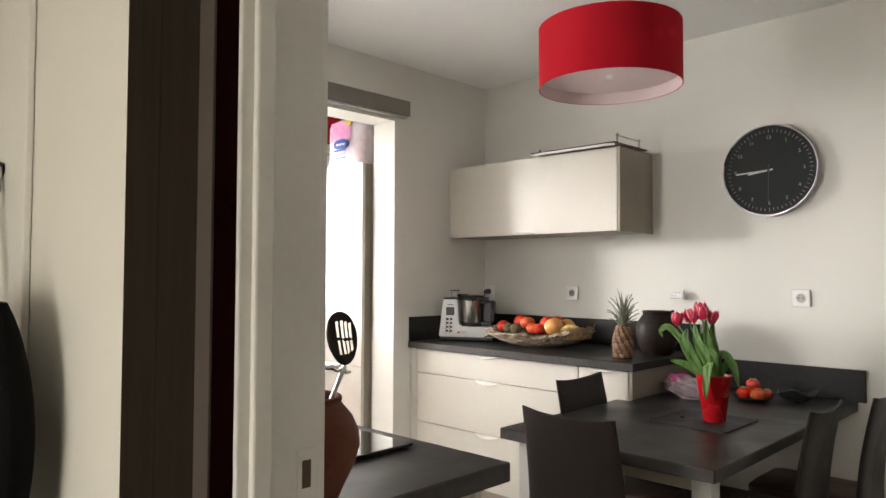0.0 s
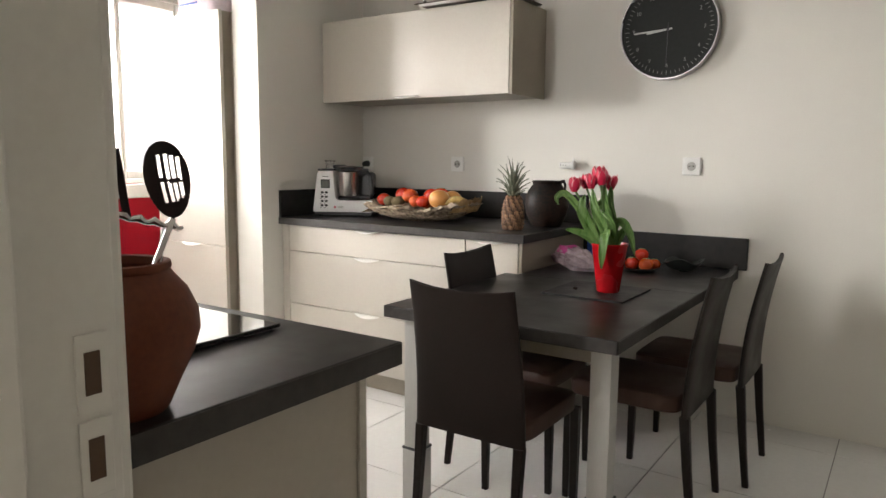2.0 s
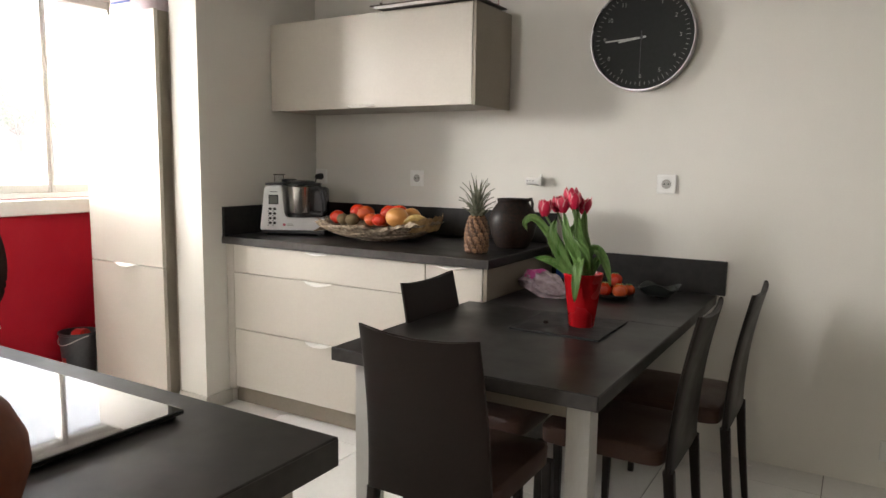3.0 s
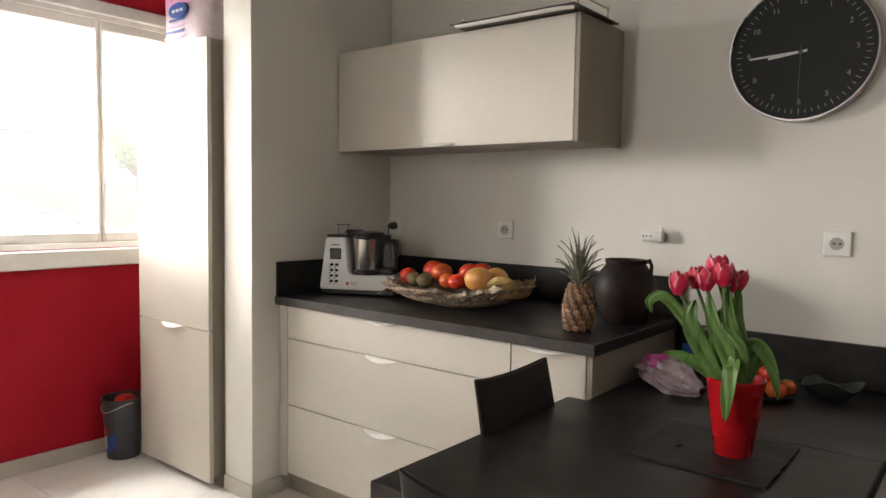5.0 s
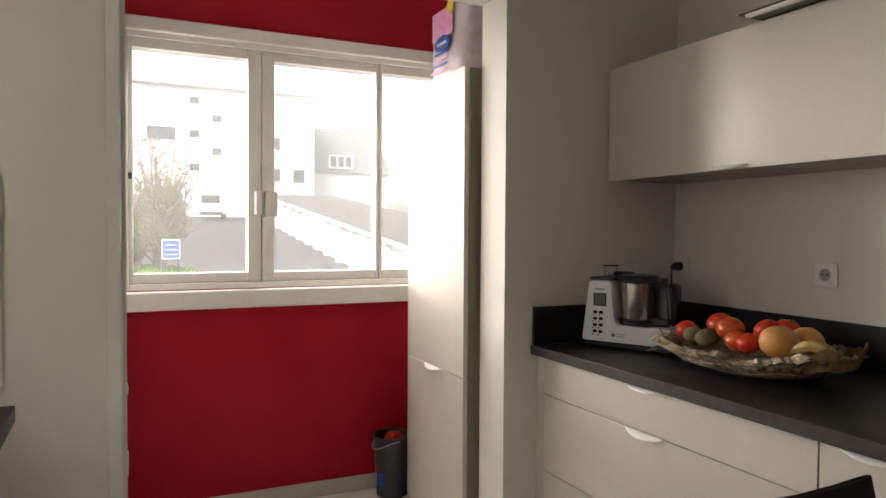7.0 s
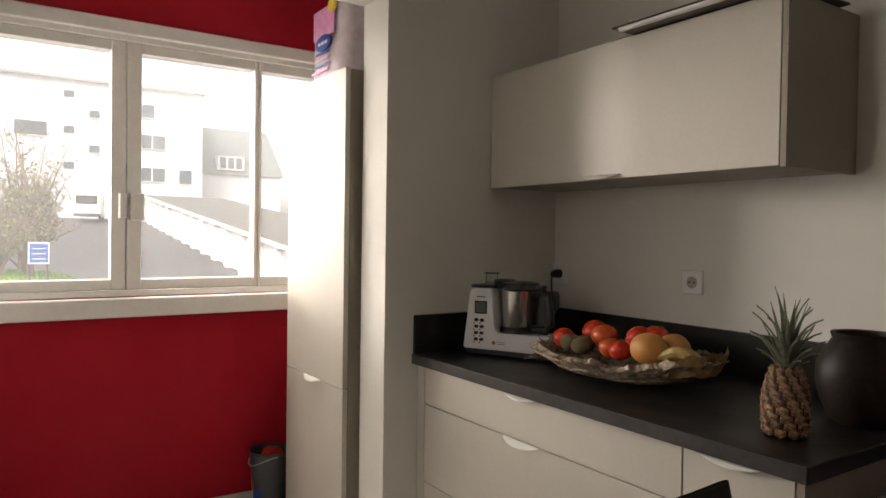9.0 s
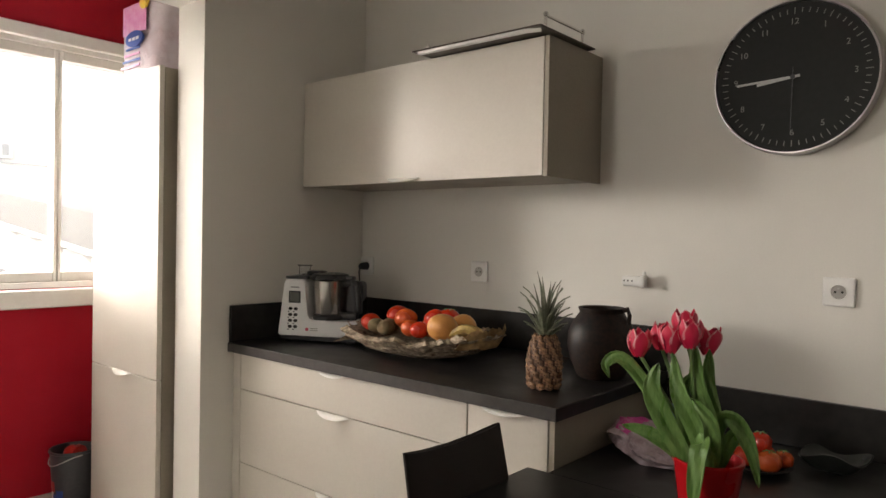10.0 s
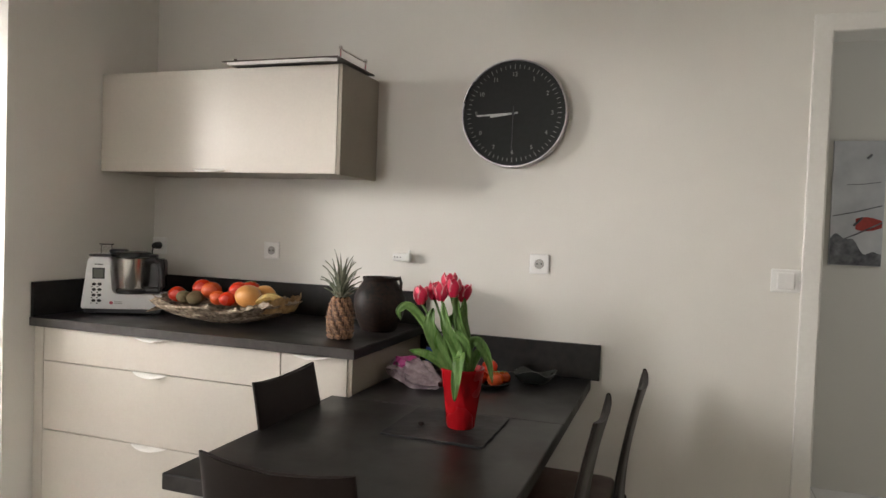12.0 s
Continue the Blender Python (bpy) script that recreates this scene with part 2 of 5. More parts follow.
def box(x0, x1, y0, y1, z0, z1, bevel=0.0, bm=None, m=None):
    """A box between two corners, its edges rounded by bevel."""
    b = bmesh.new()
    bmesh.ops.create_cube(b, size=1, matrix=Matrix.Translation(((x0 + x1) / 2, (y0 + y1) / 2, (z0 + z1) / 2)) @ Matrix.Diagonal((x1 - x0, y1 - y0, z1 - z0, 1)))
    if bevel:
        bmesh.ops.bevel(b, geom=b.edges[:], offset=bevel, segments=2, profile=0.5, affect="EDGES")
    if m is not None:
        b.transform(m)
    return merge(bm, b)


def merge(bm, b):
    if bm is None:
        return b
    me = bpy.data.meshes.new("piece")
    b.to_mesh(me)
    b.free()
    bm.from_mesh(me)
    bpy.data.meshes.remove(me)
    return bm


def lathe(profile, steps=32, bm=None, at=(0, 0, 0), m=None):
    """A turned shape from (radius, height) pairs; a radius of 0 closes it."""
    b = bmesh.new()
    rings = []
    for r, z in profile:
        if r <= 0:
            rings.append([b.verts.new((0, 0, z))])
        else:
            rings.append([b.verts.new((r * math.cos(2 * math.pi * i / steps), r * math.sin(2 * math.pi * i / steps), z)) for i in range(steps)])
    for lo, hi in zip(rings, rings[1:]):
        for i in range(steps):
            j = (i + 1) % steps
            if len(lo) == 1 and len(hi) > 1:
                b.faces.new((lo[0], hi[j], hi[i]))
            elif len(hi) == 1 and len(lo) > 1:
                b.faces.new((lo[i], lo[j], hi[0]))
            elif len(lo) > 1:
                b.faces.new((lo[i], lo[j], hi[j], hi[i]))
    b.transform(Matrix.Translation(at) @ (m if m is not None else Matrix.Identity(4)))
    return merge(bm, b)


def tube(points, radius, steps=10, bm=None, flat=1.0, taper=None):
    """A round or flattened rod along points."""
    b = bmesh.new()
    pts = [Vector(p) for p in points]
    rings = []
    for i, p in enumerate(pts):
        d = (pts[min(i + 1, len(pts) - 1)] - pts[max(i - 1, 0)]).normalized()
        side = d.cross(Vector((0, 0, 1)) if abs(d.z) < 0.9 else Vector((0, 1, 0))).normalized()
        up = side.cross(d)
        r = radius * (taper[i] if taper else 1)
        rings.append([b.verts.new(p + side * r * math.cos(2 * math.pi * k / steps) + up * r * flat * math.sin(2 * math.pi * k / steps)) for k in range(steps)])
    for lo, hi in zip(rings, rings[1:]):
        for k in range(steps):
            b.faces.new((lo[k], lo[(k + 1) % steps], hi[(k + 1) % steps], hi[k]))
    b.faces.new(rings[0][::-1])
    b.faces.new(rings[-1])
    return merge(bm, b)


def sheet(fn, nu, nv, thick=0.0, bm=None):
    """A grid surface fn(u, v), made solid where it has a thickness."""
    b = bmesh.new()
    grid = [[b.verts.new(fn(i / nu, j / nv)) for j in range(nv + 1)] for i in range(nu + 1)]
    for i in range(nu):
        for j in range(nv):
            b.faces.new((grid[i][j], grid[i + 1][j], grid[i + 1][j + 1], grid[i][j + 1]))
    if thick:
        b.normal_update()
        bmesh.ops.solidify(b, geom=b.faces[:], thickness=thick)
    return merge(bm, b)


def loft(rings, bm=None):
    """A closed skin over rings of equally many points, capped at both ends."""
    b = bmesh.new()
    loops = [[b.verts.new(p) for p in ring] for ring in rings]
    n = len(loops[0])
    for lo, hi in zip(loops, loops[1:]):
        for k in range(n):
            b.faces.new((lo[k], lo[(k + 1) % n], hi[(k + 1) % n], hi[k]))
    b.faces.new(loops[0][::-1])
    b.faces.new(loops[-1])
    return merge(bm, b)


def blob(r, at, squash=(1, 1, 1), lump=0.06, seed=0.0, bm=None, sub=3):
    b = bmesh.new()
    bmesh.ops.create_icosphere(b, subdivisions=sub, radius=1)
    for v in b.verts:
        k = 1 + lump * noise.noise(v.co * 1.6 + Vector((seed, seed * 2.3, 0)))
        v.co = Vector((v.co.x * r * squash[0] * k + at[0], v.co.y * r * squash[1] * k + at[1], v.co.z * r * squash[2] * k + at[2]))
    return merge(bm, b)


def letters(text, size, m, depth=0.001):
    """Text as a mesh in a bmesh, centred, laid out by m."""
    cu = bpy.data.curves.new("letters", "FONT")
    cu.body, cu.size, cu.align_x, cu.align_y, cu.extrude = text, size, "CENTER", "CENTER", depth
    ob = bpy.data.objects.new("letters", cu)
    scene.collection.objects.link(ob)
    bpy.context.view_layer.update()
    me = ob.to_mesh()
    b = bmesh.new()
    b.from_mesh(me)
    ob.to_mesh_clear()
    bpy.data.objects.remove(ob)
    bpy.data.curves.remove(cu)
    b.transform(m)
    return b


def structure(name, bm, material, label):
    return tagged(link(name, bm, material), label, name.split("_")[0], kind="structure")


# ---- plan: metres ----
WN = 3.605          # clock wall
XO = -3.115         # wall with the wide opening
XR = -4.20          # red wall with the window
YH0, YH1 = 0.315, 0.44   # wall between hall and kitchen
CEIL = 2.66
DX0, DX1 = -0.70, 0.13  # doorway from the hall
NX0, NX1 = 0.08, 0.89  # doorway in the clock wall
XE = 1.8

# walls
b = box(-4.35, NX0 - 0.03, WN, WN + 0.15, 0, CEIL)
box(NX1 + 0.03, XE, WN, WN + 0.15, 0, CEIL, bm=b)
box(NX0 - 0.03, NX1 + 0.03, WN, WN + 0.15, 2.195, CEIL, bm=b)
structure("wall_north", b, M_WALL, "off-white painted plaster wall behind counter and table")
b = box(XO - 0.2, XO, YH1, 1.385, 0, CEIL)
box(XO - 0.2, XO, 1.385, 2.735, 2.29, CEIL, bm=b)
box(XO - 0.2, XO, 2.735, WN, 0, CEIL, bm=b)
structure("wall_west", b, M_WALL, "off-white wall with a wide opening to the window alcove")
WY0, WY1, WZ0, WZ1 = 1.375, 3.06, 1.075, 2.26
b = box(XR - 0.15, XR, 0.9, WY0, 0, CEIL)
box(XR - 0.15, XR, WY1, WN, 0, CEIL, bm=b)
box(XR - 0.15, XR, WY0, WY1, 0, WZ0, bm=b)
box(XR - 0.15, XR, WY0, WY1, WZ1, CEIL, bm=b)
structure("wall_alcove_red", b, M_RED, "deep red painted wall under and over the window")
structure("wall_alcove_side", box(XR, XO - 0.2, 0.9, 1.0, 0, CEIL), M_WALL, "off-white side wall of the window alcove")
# unseen opening added to the wall for the fill lamp
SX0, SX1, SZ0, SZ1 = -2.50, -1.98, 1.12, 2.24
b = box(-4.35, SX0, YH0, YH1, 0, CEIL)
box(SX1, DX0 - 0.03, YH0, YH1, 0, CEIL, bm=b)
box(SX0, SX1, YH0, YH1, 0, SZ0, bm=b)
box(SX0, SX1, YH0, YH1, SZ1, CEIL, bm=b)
box(DX1 + 0.03, XE, YH0, YH1, 0, CEIL, bm=b)
box(DX0 - 0.03, DX1 + 0.03, YH0, YH1, 2.09, CEIL, bm=b)
structure("wall_south", b, M_WALL, "off-white wall between hallway and kitchen")
structure("wall_east", box(XE, XE + 0.12, -1.62, 5.0, 0, CEIL), M_WALL, "plain off-white wall closing the kitchen")
structure("wall_hall_back", box(-1.92, XE, -1.62, -1.5, 0, CEIL), M_WALL, "plain off-white hallway wall")
structure("wall_hall_end", box(-1.92, -1.87, -1.62, YH0, 0, CEIL), M_WALL, "plain off-white end wall of the hallway")
structure("wall_corridor", box(-1.3, XE, 4.85, 4.97, 0, CEIL), M_WALL, "pale wall of the corridor beyond the door")
structure("wall_corridor_end", box(-1.42, -1.3, WN + 0.15, 4.97, 0, CEIL), M_WALL, "pale end wall of the corridor")
structure("ceiling", box(-4.35, XE + 0.12, YH0, 5.0, CEIL, CEIL + 0.12), M_CEIL, "plain matt white ceiling")

structure("ceiling_hall", box(-1.92, XE + 0.12, -1.62, YH0, CEIL, CEIL + 0.12), M_CEIL, "plain matt white hallway ceiling")

# skirting boards
b = box(XO, XO + 0.011, 2.725, 2.90, 0, 0.072, 0.002)
box(XO - 0.2, XO + 0.011, 2.723, 2.735, 0, 0.072, 0.002, bm=b)
box(XO, XO + 0.011, 1.115, 1.385, 0, 0.072, 0.002, bm=b)
structure("baseboard_pillar", b, M_BASE, "low beige skirting round the wall's end")
structure("baseboard_alcove", box(XR, XR + 0.012, 1.38, WN, 0, 0.078, 0.002), M_BASE, "low beige skirting under the red wall")


def door_frame(name, x0, x1, y0, y1, top, label):
    """Lining and architraves round a doorway in a wall along x."""
    t = thing(name, ((x0 + x1) / 2, (y0 + y1) / 2, 0), label, "door frame", kind="structure")
    c, h = (x0 + x1) / 2, (y1 - y0) / 2
    for s, x in ((-1, x0), (1, x1)):
        b = box(min(x, x + s * 0.03) - c, max(x, x + s * 0.03) - c, -h - 0.004, h + 0.004, 0, top, 0.003)
        part("jamb", b, M_TRIM, t)
        for yy, d in ((-h, -1), (h, 1)):
            if name == "door_1" and s < 0 and d < 0:
                continue
            b = box(min(x, x + s * 0.068) - c + s * 0.005, max(x, x + s * 0.068) - c + s * 0.005, min(yy, yy + d * 0.016), max(yy, yy + d * 0.016), 0, top + 0.068, 0.005)
            part("architrave", b, M_TRIM, t)
    part("head", box(x0 - c - 0.03, x1 - c + 0.03, -h - 0.004, h + 0.004, top, top + 0.03, 0.003), M_TRIM, t)
    for yy, d in ((-h, -1), (h, 1)):
        part("architrave", box(x0 - c - 0.06, x1 - c + 0.06, min(yy, yy + d * 0.0155), max(yy, yy + d * 0.0155), top + 0.001, top + 0.067, 0.005), M_TRIM, t)
    return t


hall_door = door_frame("door_1", DX0, DX1, YH0, YH1, 2.06, "cream painted wooden door frame with strike plates")
cx, cy = (DX0 + DX1) / 2, (YH0 + YH1) / 2
part("door_stop", box(DX0 - cx, DX0 - cx + 0.012, 0.358 - cy - 0.03, 0.358 - cy, 0, 2.06, 0.004), M_TRIM, hall_door)
for z in (1.035, 0.958):
    part("strike_plate", box(DX0 - cx - 0.001, DX0 - cx + 0.0022, 0.404 - cy, 0.434 - cy, z - 0.02, z + 0.05, 0.001), M_TRIM, hall_door)
    part("strike_hole", box(DX0 - cx, DX0 - cx + 0.0032, 0.411 - cy, 0.425 - cy, z - 0.004, z + 0.034), mat("strike_brown", (0.10, 0.055, 0.03), None, 0.7), hall_door)
door_frame("door_2", NX0, NX1, WN, WN + 0.15, 2.165, "white painted frame of the open doorway to the corridor")

# ---- window ----
win = thing("window_1", (XR - 0.06, (WY0 + WY1) / 2, WZ0), "white three-part window with handles above the red wall", "window", kind="structure")
wy = (WY0 + WY1) / 2
fr = part("window_frame", box(-0.05, 0.06, WY0 - wy, WY0 - wy + 0.03, 0, WZ1 - WZ0, 0.003), M_PVC, win)
part("window_frame", box(-0.05, 0.06, WY1 - wy - 0.03, WY1 - wy, 0, WZ1 - WZ0, 0.003), M_PVC, win)
part("window_frame", box(-0.05, 0.06, WY0 - wy + 0.03, WY1 - wy - 0.03, 0, 0.03, 0.003), M_PVC, win)
part("window_frame", box(-0.05, 0.06, WY0 - wy + 0.03, WY1 - wy - 0.03, WZ1 - WZ0 - 0.03, WZ1 - WZ0, 0.003), M_PVC, win)
part("top_cover", box(0.055, 0.085, WY0 - wy - 0.075, WY1 - wy + 0.06, WZ1 - WZ0 - 0.005, WZ1 - WZ0 + 0.058, 0.006), M_PVC, win)
part("side_cover", box(0.055, 0.08, WY0 - wy - 0.05, WY0 - wy + 0.005, 0, WZ1 - WZ0 - 0.006, 0.005), M_PVC, win)
part("window_sill", box(-0.02, 0.115, WY0 - wy - 0.01, WY1 - wy, -0.09, -0.003, 0.008), M_PVC, win)
GZ0, GZ1 = 1.152 - WZ0, 2.183 - WZ0
for y0, y1 in ((1.425, 1.935), (2.063, 2.589), (2.626, 3.0)):
    a, c = y0 - wy, y1 - wy
    e0, e1 = (a - 0.022 if y0 < 1.5 else a - 0.062 if y0 < 2.5 else a - 0.016), (c + 0.062 if y1 < 2 else c + 0.017)
    sash = part("sash", box(-0.03, 0.045, e0, a, 0.03, WZ1 - WZ0 - 0.03, 0.004), M_PVC, win)
    part("sash_rail", box(-0.03, 0.045, c, e1, 0.03, WZ1 - WZ0 - 0.03, 0.004), M_PVC, win)
    part("sash_rail", box(-0.03, 0.0445, a, c, 0.03, GZ0, 0.004), M_PVC, win)
    part("sash_rail", box(-0.03, 0.0445, a, c, GZ1, WZ1 - WZ0 - 0.03, 0.004), M_PVC, win)
    pane = part("pane", box(0.0, 0.006, a - 0.005, c + 0.005, GZ0 - 0.005, GZ1 + 0.005), M_PANE, win)
    pane.visible_shadow = False
part("window_handle", box(0.045, 0.085, 1.965 - wy, 1.995 - wy, 1.43 - WZ0, 1.545 - WZ0, 0.006), M_WHITE, win)
part("catch", box(0.046, 0.06, 1.404 - wy, 1.42 - wy, 1.585 - WZ0, 1.615 - WZ0, 0.002), M_DARKGREY, win)
part("window_handle", box(0.046, 0.078, 2.012 - wy, 2.072 - wy, 1.42 - WZ0, 1.545 - WZ0, 0.005), M_PVC, win)

# frame of the added opening; no window is known on this side
win2 = thing("window_2", ((SX0 + SX1) / 2, YH1, SZ0), "plain white frame round the opening added for the fill lamp", "window", kind="structure")
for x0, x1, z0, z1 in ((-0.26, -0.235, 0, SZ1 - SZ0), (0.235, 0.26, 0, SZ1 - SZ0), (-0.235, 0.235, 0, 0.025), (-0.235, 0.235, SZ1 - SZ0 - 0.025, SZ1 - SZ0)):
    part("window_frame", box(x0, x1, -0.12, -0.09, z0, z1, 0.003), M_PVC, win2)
# sliding-door rail over the opening
t = thing("sliding_door_rail", (XO, 2.0, 2.322), "grey sliding-door rail cover above the wide opening", "rail", kind="structure")
part("cover", box(0.001, 0.06, -0.85, 0.815, 0, 0.094, 0.003), M_RAIL, t)
part("track", box(0.012, 0.045, -0.84, 0.80, -0.012, -0.001, 0.002), M_STEEL, t)
t = thing("hinge_plates", (XO - 0.09, 1.385, 0), "pale hinge plates left on the opening's edge", "hinge", kind="structure")
for z in (1.69, 1.33, 0.6):
    part("plate", box(-0.02, 0.02, 0.0, 0.004, z - 0.035, z + 0.035, 0.001), M_WHITE, t)
# edge trim on the far side of the opening
structure("trim_opening", box(XO, XO + 0.014, 1.33, 1.372, 0.0725, 2.29, 0.004), M_TRIM, "narrow white edge trim beside the opening")

# ---- counter under the clock wall ----
def bow_handle(parent, x, y, z, w=0.17, out=0.022):
    """A bowed lip handle that fades into the front at both ends."""
    def fn(u, v):
        k = math.sin(math.pi * u) ** 0.7
        return Vector((x + (u - 0.5) * w, y - 0.0015 - out * k * (1 - (1 - v) ** 2), z + 0.002 - 0.0145 * k * v))
    part("handle", sheet(fn, 18, 4, 0.0035), M_HANDLE, parent, "satin lip handle", True)


YF = 2.885
unit = thing("drawer_unit", (0, 0, 0), "beige lacquered kitchen drawer unit with three wide drawers", "kitchen cabinet")
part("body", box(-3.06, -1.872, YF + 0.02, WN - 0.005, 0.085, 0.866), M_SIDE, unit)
for z0, z1, hz in ((0.719, 0.862, 0.862), (0.417, 0.715, 0.712), (0.1, 0.413, 0.410)):
    d = part("drawer", box(-3.058, -1.872, YF, YF + 0.019, z0, z1, 0.0015), M_FRONT, unit)
    bow_handle(d, -2.48, YF, hz)
unit2 = thing("base_cabinet", (0, 0, 0), "narrow beige kitchen base cabinet with taupe end panel", "kitchen cabinet")
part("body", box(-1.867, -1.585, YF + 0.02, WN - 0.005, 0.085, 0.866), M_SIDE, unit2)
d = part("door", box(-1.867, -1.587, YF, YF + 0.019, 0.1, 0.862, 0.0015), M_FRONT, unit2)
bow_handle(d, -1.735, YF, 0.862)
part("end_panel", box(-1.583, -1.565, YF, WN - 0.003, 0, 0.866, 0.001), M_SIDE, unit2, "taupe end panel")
fill = thing("filler_panel", (0, 0, 0), "beige filler strip between drawers and wall", "panel")
part("strip", box(XO + 0.002, -3.061, YF, YF + 0.018, 0.08, 0.866, 0.001), M_FRONT, fill)
part("plinth", box(XO + 0.012, -1.585, YF + 0.045, YF + 0.06, 0, 0.084, 0.001), M_SIDE, fill)
M_EDGE = mat("worktop_edge", (0.034, 0.030, 0.028), (0.06, 0.054, 0.05), 0.5, fine=35, coarse=6, bump=0.1, spec=0.3)
wt = thing("worktop", (0, 0, 0), "dark anthracite laminate worktop with upstand", "worktop")
part("slab", box(XO + 0.002, -1.545, 2.857, WN - 0.002, 0.867, 0.906, 0.003), M_TOP, wt)
part("edge_band", box(XO + 0.004, -1.547, 2.8555, 2.857, 0.8685, 0.9045), M_EDGE, wt, "slightly paler front edge")
part("upstand", box(XO + 0.022, -1.548, WN - 0.02, WN - 0.002, 0.906, 1.058, 0.002), M_TOP, wt)
part("upstand", box(XO + 0.002, XO + 0.02, 2.862, WN - 0.002, 0.906, 1.058, 0.002), M_TOP, wt)

# ---- wall cabinet with lamp plate ----
wc = thing("wall_cabinet", (0, 0, 0), "wide beige lift-up wall cabinet with taupe sides", "kitchen cabinet")
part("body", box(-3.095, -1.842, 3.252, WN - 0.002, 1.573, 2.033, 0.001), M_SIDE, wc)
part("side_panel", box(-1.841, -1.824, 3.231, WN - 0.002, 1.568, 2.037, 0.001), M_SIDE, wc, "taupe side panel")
d = part("door", box(-3.108, -1.843, 3.229, 3.250, 1.572, 2.036, 0.0015), M_FRONT, wc)
bow_handle(d, -2.48, 3.229, 1.582, 0.17, 0.03)
M_FITTING = mat("dark_bronze_metal", (0.085, 0.065, 0.05), (0.065, 0.05, 0.04), 0.35, 0.6, bump=0.0)
lp = thing("cabinet_light", (0, 0, 0), "slim steel light fitting with gallery rail on the cabinet", "light fitting")
part("plate", box(-2.36, -1.80, 3.135, 3.50, 2.040, 2.046, 0.002), M_FITTING, lp, "dark metal plate")
# white stands in for the bright line of light along the tube
part("tube", tube([(-2.335, 3.15, 2.038), (-2.1, 3.15, 2.038), (-1.86, 3.15, 2.038), (-1.82, 3.17, 2.040)], 0.013, 10, flat=0.7), M_WHITE, lp, "strip tube coloured white for its bright line of light", True)
for x, y in ((-1.815, 3.19), (-1.815, 3.43), (-2.33, 3.19)):
    p = part("post", tube([(x, y, 2.045), (x, y, 2.089 if x > -2 else 2.062)], 0.0045, 8), M_CHROME, lp)
    part("finial", blob(0.009, (x, y, 2.092 if x > -2 else 2.066), lump=0, sub=2), M_CHROME, p, smooth=True)
part("rail", tube([(-1.815, 3.18, 2.088), (-1.815, 3.44, 2.088)], 0.0045, 8), M_CHROME, lp)

# ---- clock ----
ck = thing("wall_clock", (-1.160, WN - 0.002, 1.870), "large round black wall clock with pale metal rim", "clock")
R = 0.237
face = pose(0, 0, 0, 90)
part("rim", lathe([(R - 0.03, 0), (R, 0.0), (R, 0.03), (R - 0.003, 0.048), (R - 0.007, 0.048), (R - 0.009, 0.038)], 72, m=face), mat("clock_rim_metal", (0.46, 0.44, 0.45), (0.41, 0.39, 0.40), 0.32, 0.85, bump=0), ck, "pale brushed metal rim", True)
part("dial", lathe([(0, 0.036), (R - 0.008, 0.036), (R - 0.008, 0.001)], 72, m=face), M_CLOCK, ck, "black dial")
tb = None
for i in range(60):
    a = 2 * math.pi * i / 60
    l = 0.014 if i % 5 else 0.02
    m = Matrix.Rotation(a, 4, "Y") @ Matrix.Translation((0, 0, R - 0.034))
    tb = box(-0.0012, 0.0012, -0.0375, -0.0362, -l / 2, l / 2, bm=tb, m=m)
part("minute_marks", tb, M_MARK, ck)
for i in range(1, 13):
    a = 2 * math.pi * i / 12
    bm = letters(str(i), 0.026, Matrix.Translation((math.sin(a) * (R - 0.067), -0.0365, math.cos(a) * (R - 0.067))) @ pose(0, 0, 0, 90), 0.0004)
    part("numeral", bm, M_MARK, ck)
for name, ang, ln, w, y in (("hour_hand", -98, 0.105, 0.004, -0.040), ("minute_hand", -93.5, 0.165, 0.0035, -0.042)):
    b = box(-w, w, y - 0.001, y, -0.02, ln, 0.0005, m=Matrix.Rotation(radians(ang), 4, "Y"))
    part(name, b, mat(name + "_white", (0.5, 0.5, 0.48), None, 0.4, bump=0), ck)
part("second_hand", box(-0.001, 0.001, -0.0445, -0.0435, -0.03, 0.17, m=Matrix.Rotation(radians(181), 4, "Y")), M_DARKGREY, ck)
part("hub", lathe([(0, 0.046), (0.007, 0.046), (0.007, 0.037)], 16, m=face), M_DARKGREY, ck)


# ---- sockets and switches ----
# shade inside the flush socket wells, put into a grey; also a print colour
M_RECESS = mat("socket_recess", (0.42, 0.40, 0.37), (0.36, 0.345, 0.32), 0.6)


def socket(x, z, plug=None):
    t = thing("wall_socket", (x, WN - 0.001, z), "square white wall socket", "socket", group="wall sockets")
    part("plate", box(-0.044, 0.044, -0.009, 0, -0.044, 0.044, 0.006), M_WHITE, t)
    part("well", lathe([(0.021, 0.0095), (0.0225, 0.0115), (0.0235, 0.0095)], 24, m=face), M_WHITE, t, "", True)
    part("recess", lathe([(0, 0.0092), (0.021, 0.0092), (0.021, 0.001)], 24, m=face), M_RECESS, t)
    for dx in (-0.0095, 0.0095):
        part("pin_hole", lathe([(0, 0.0099), (0.0036, 0.0099), (0.0036, 0.005)], 10, at=(dx, 0, 0), m=face), M_HOLE, t)
    part("earth_pin", tube([(0, -0.009, 0.011), (0, -0.016, 0.011)], 0.0025, 8), M_STEEL, t)
    return t


socket(-2.38, 1.214)
socket(-1.025, 1.216)
t = socket(-0.078, 0.158)
t["label"] = "small round-centred socket low on the wall"
ad = thing("plug_adapter", (-1.652, WN - 0.001, 1.214), "white multi-plug adapter projecting from the wall", "plug")
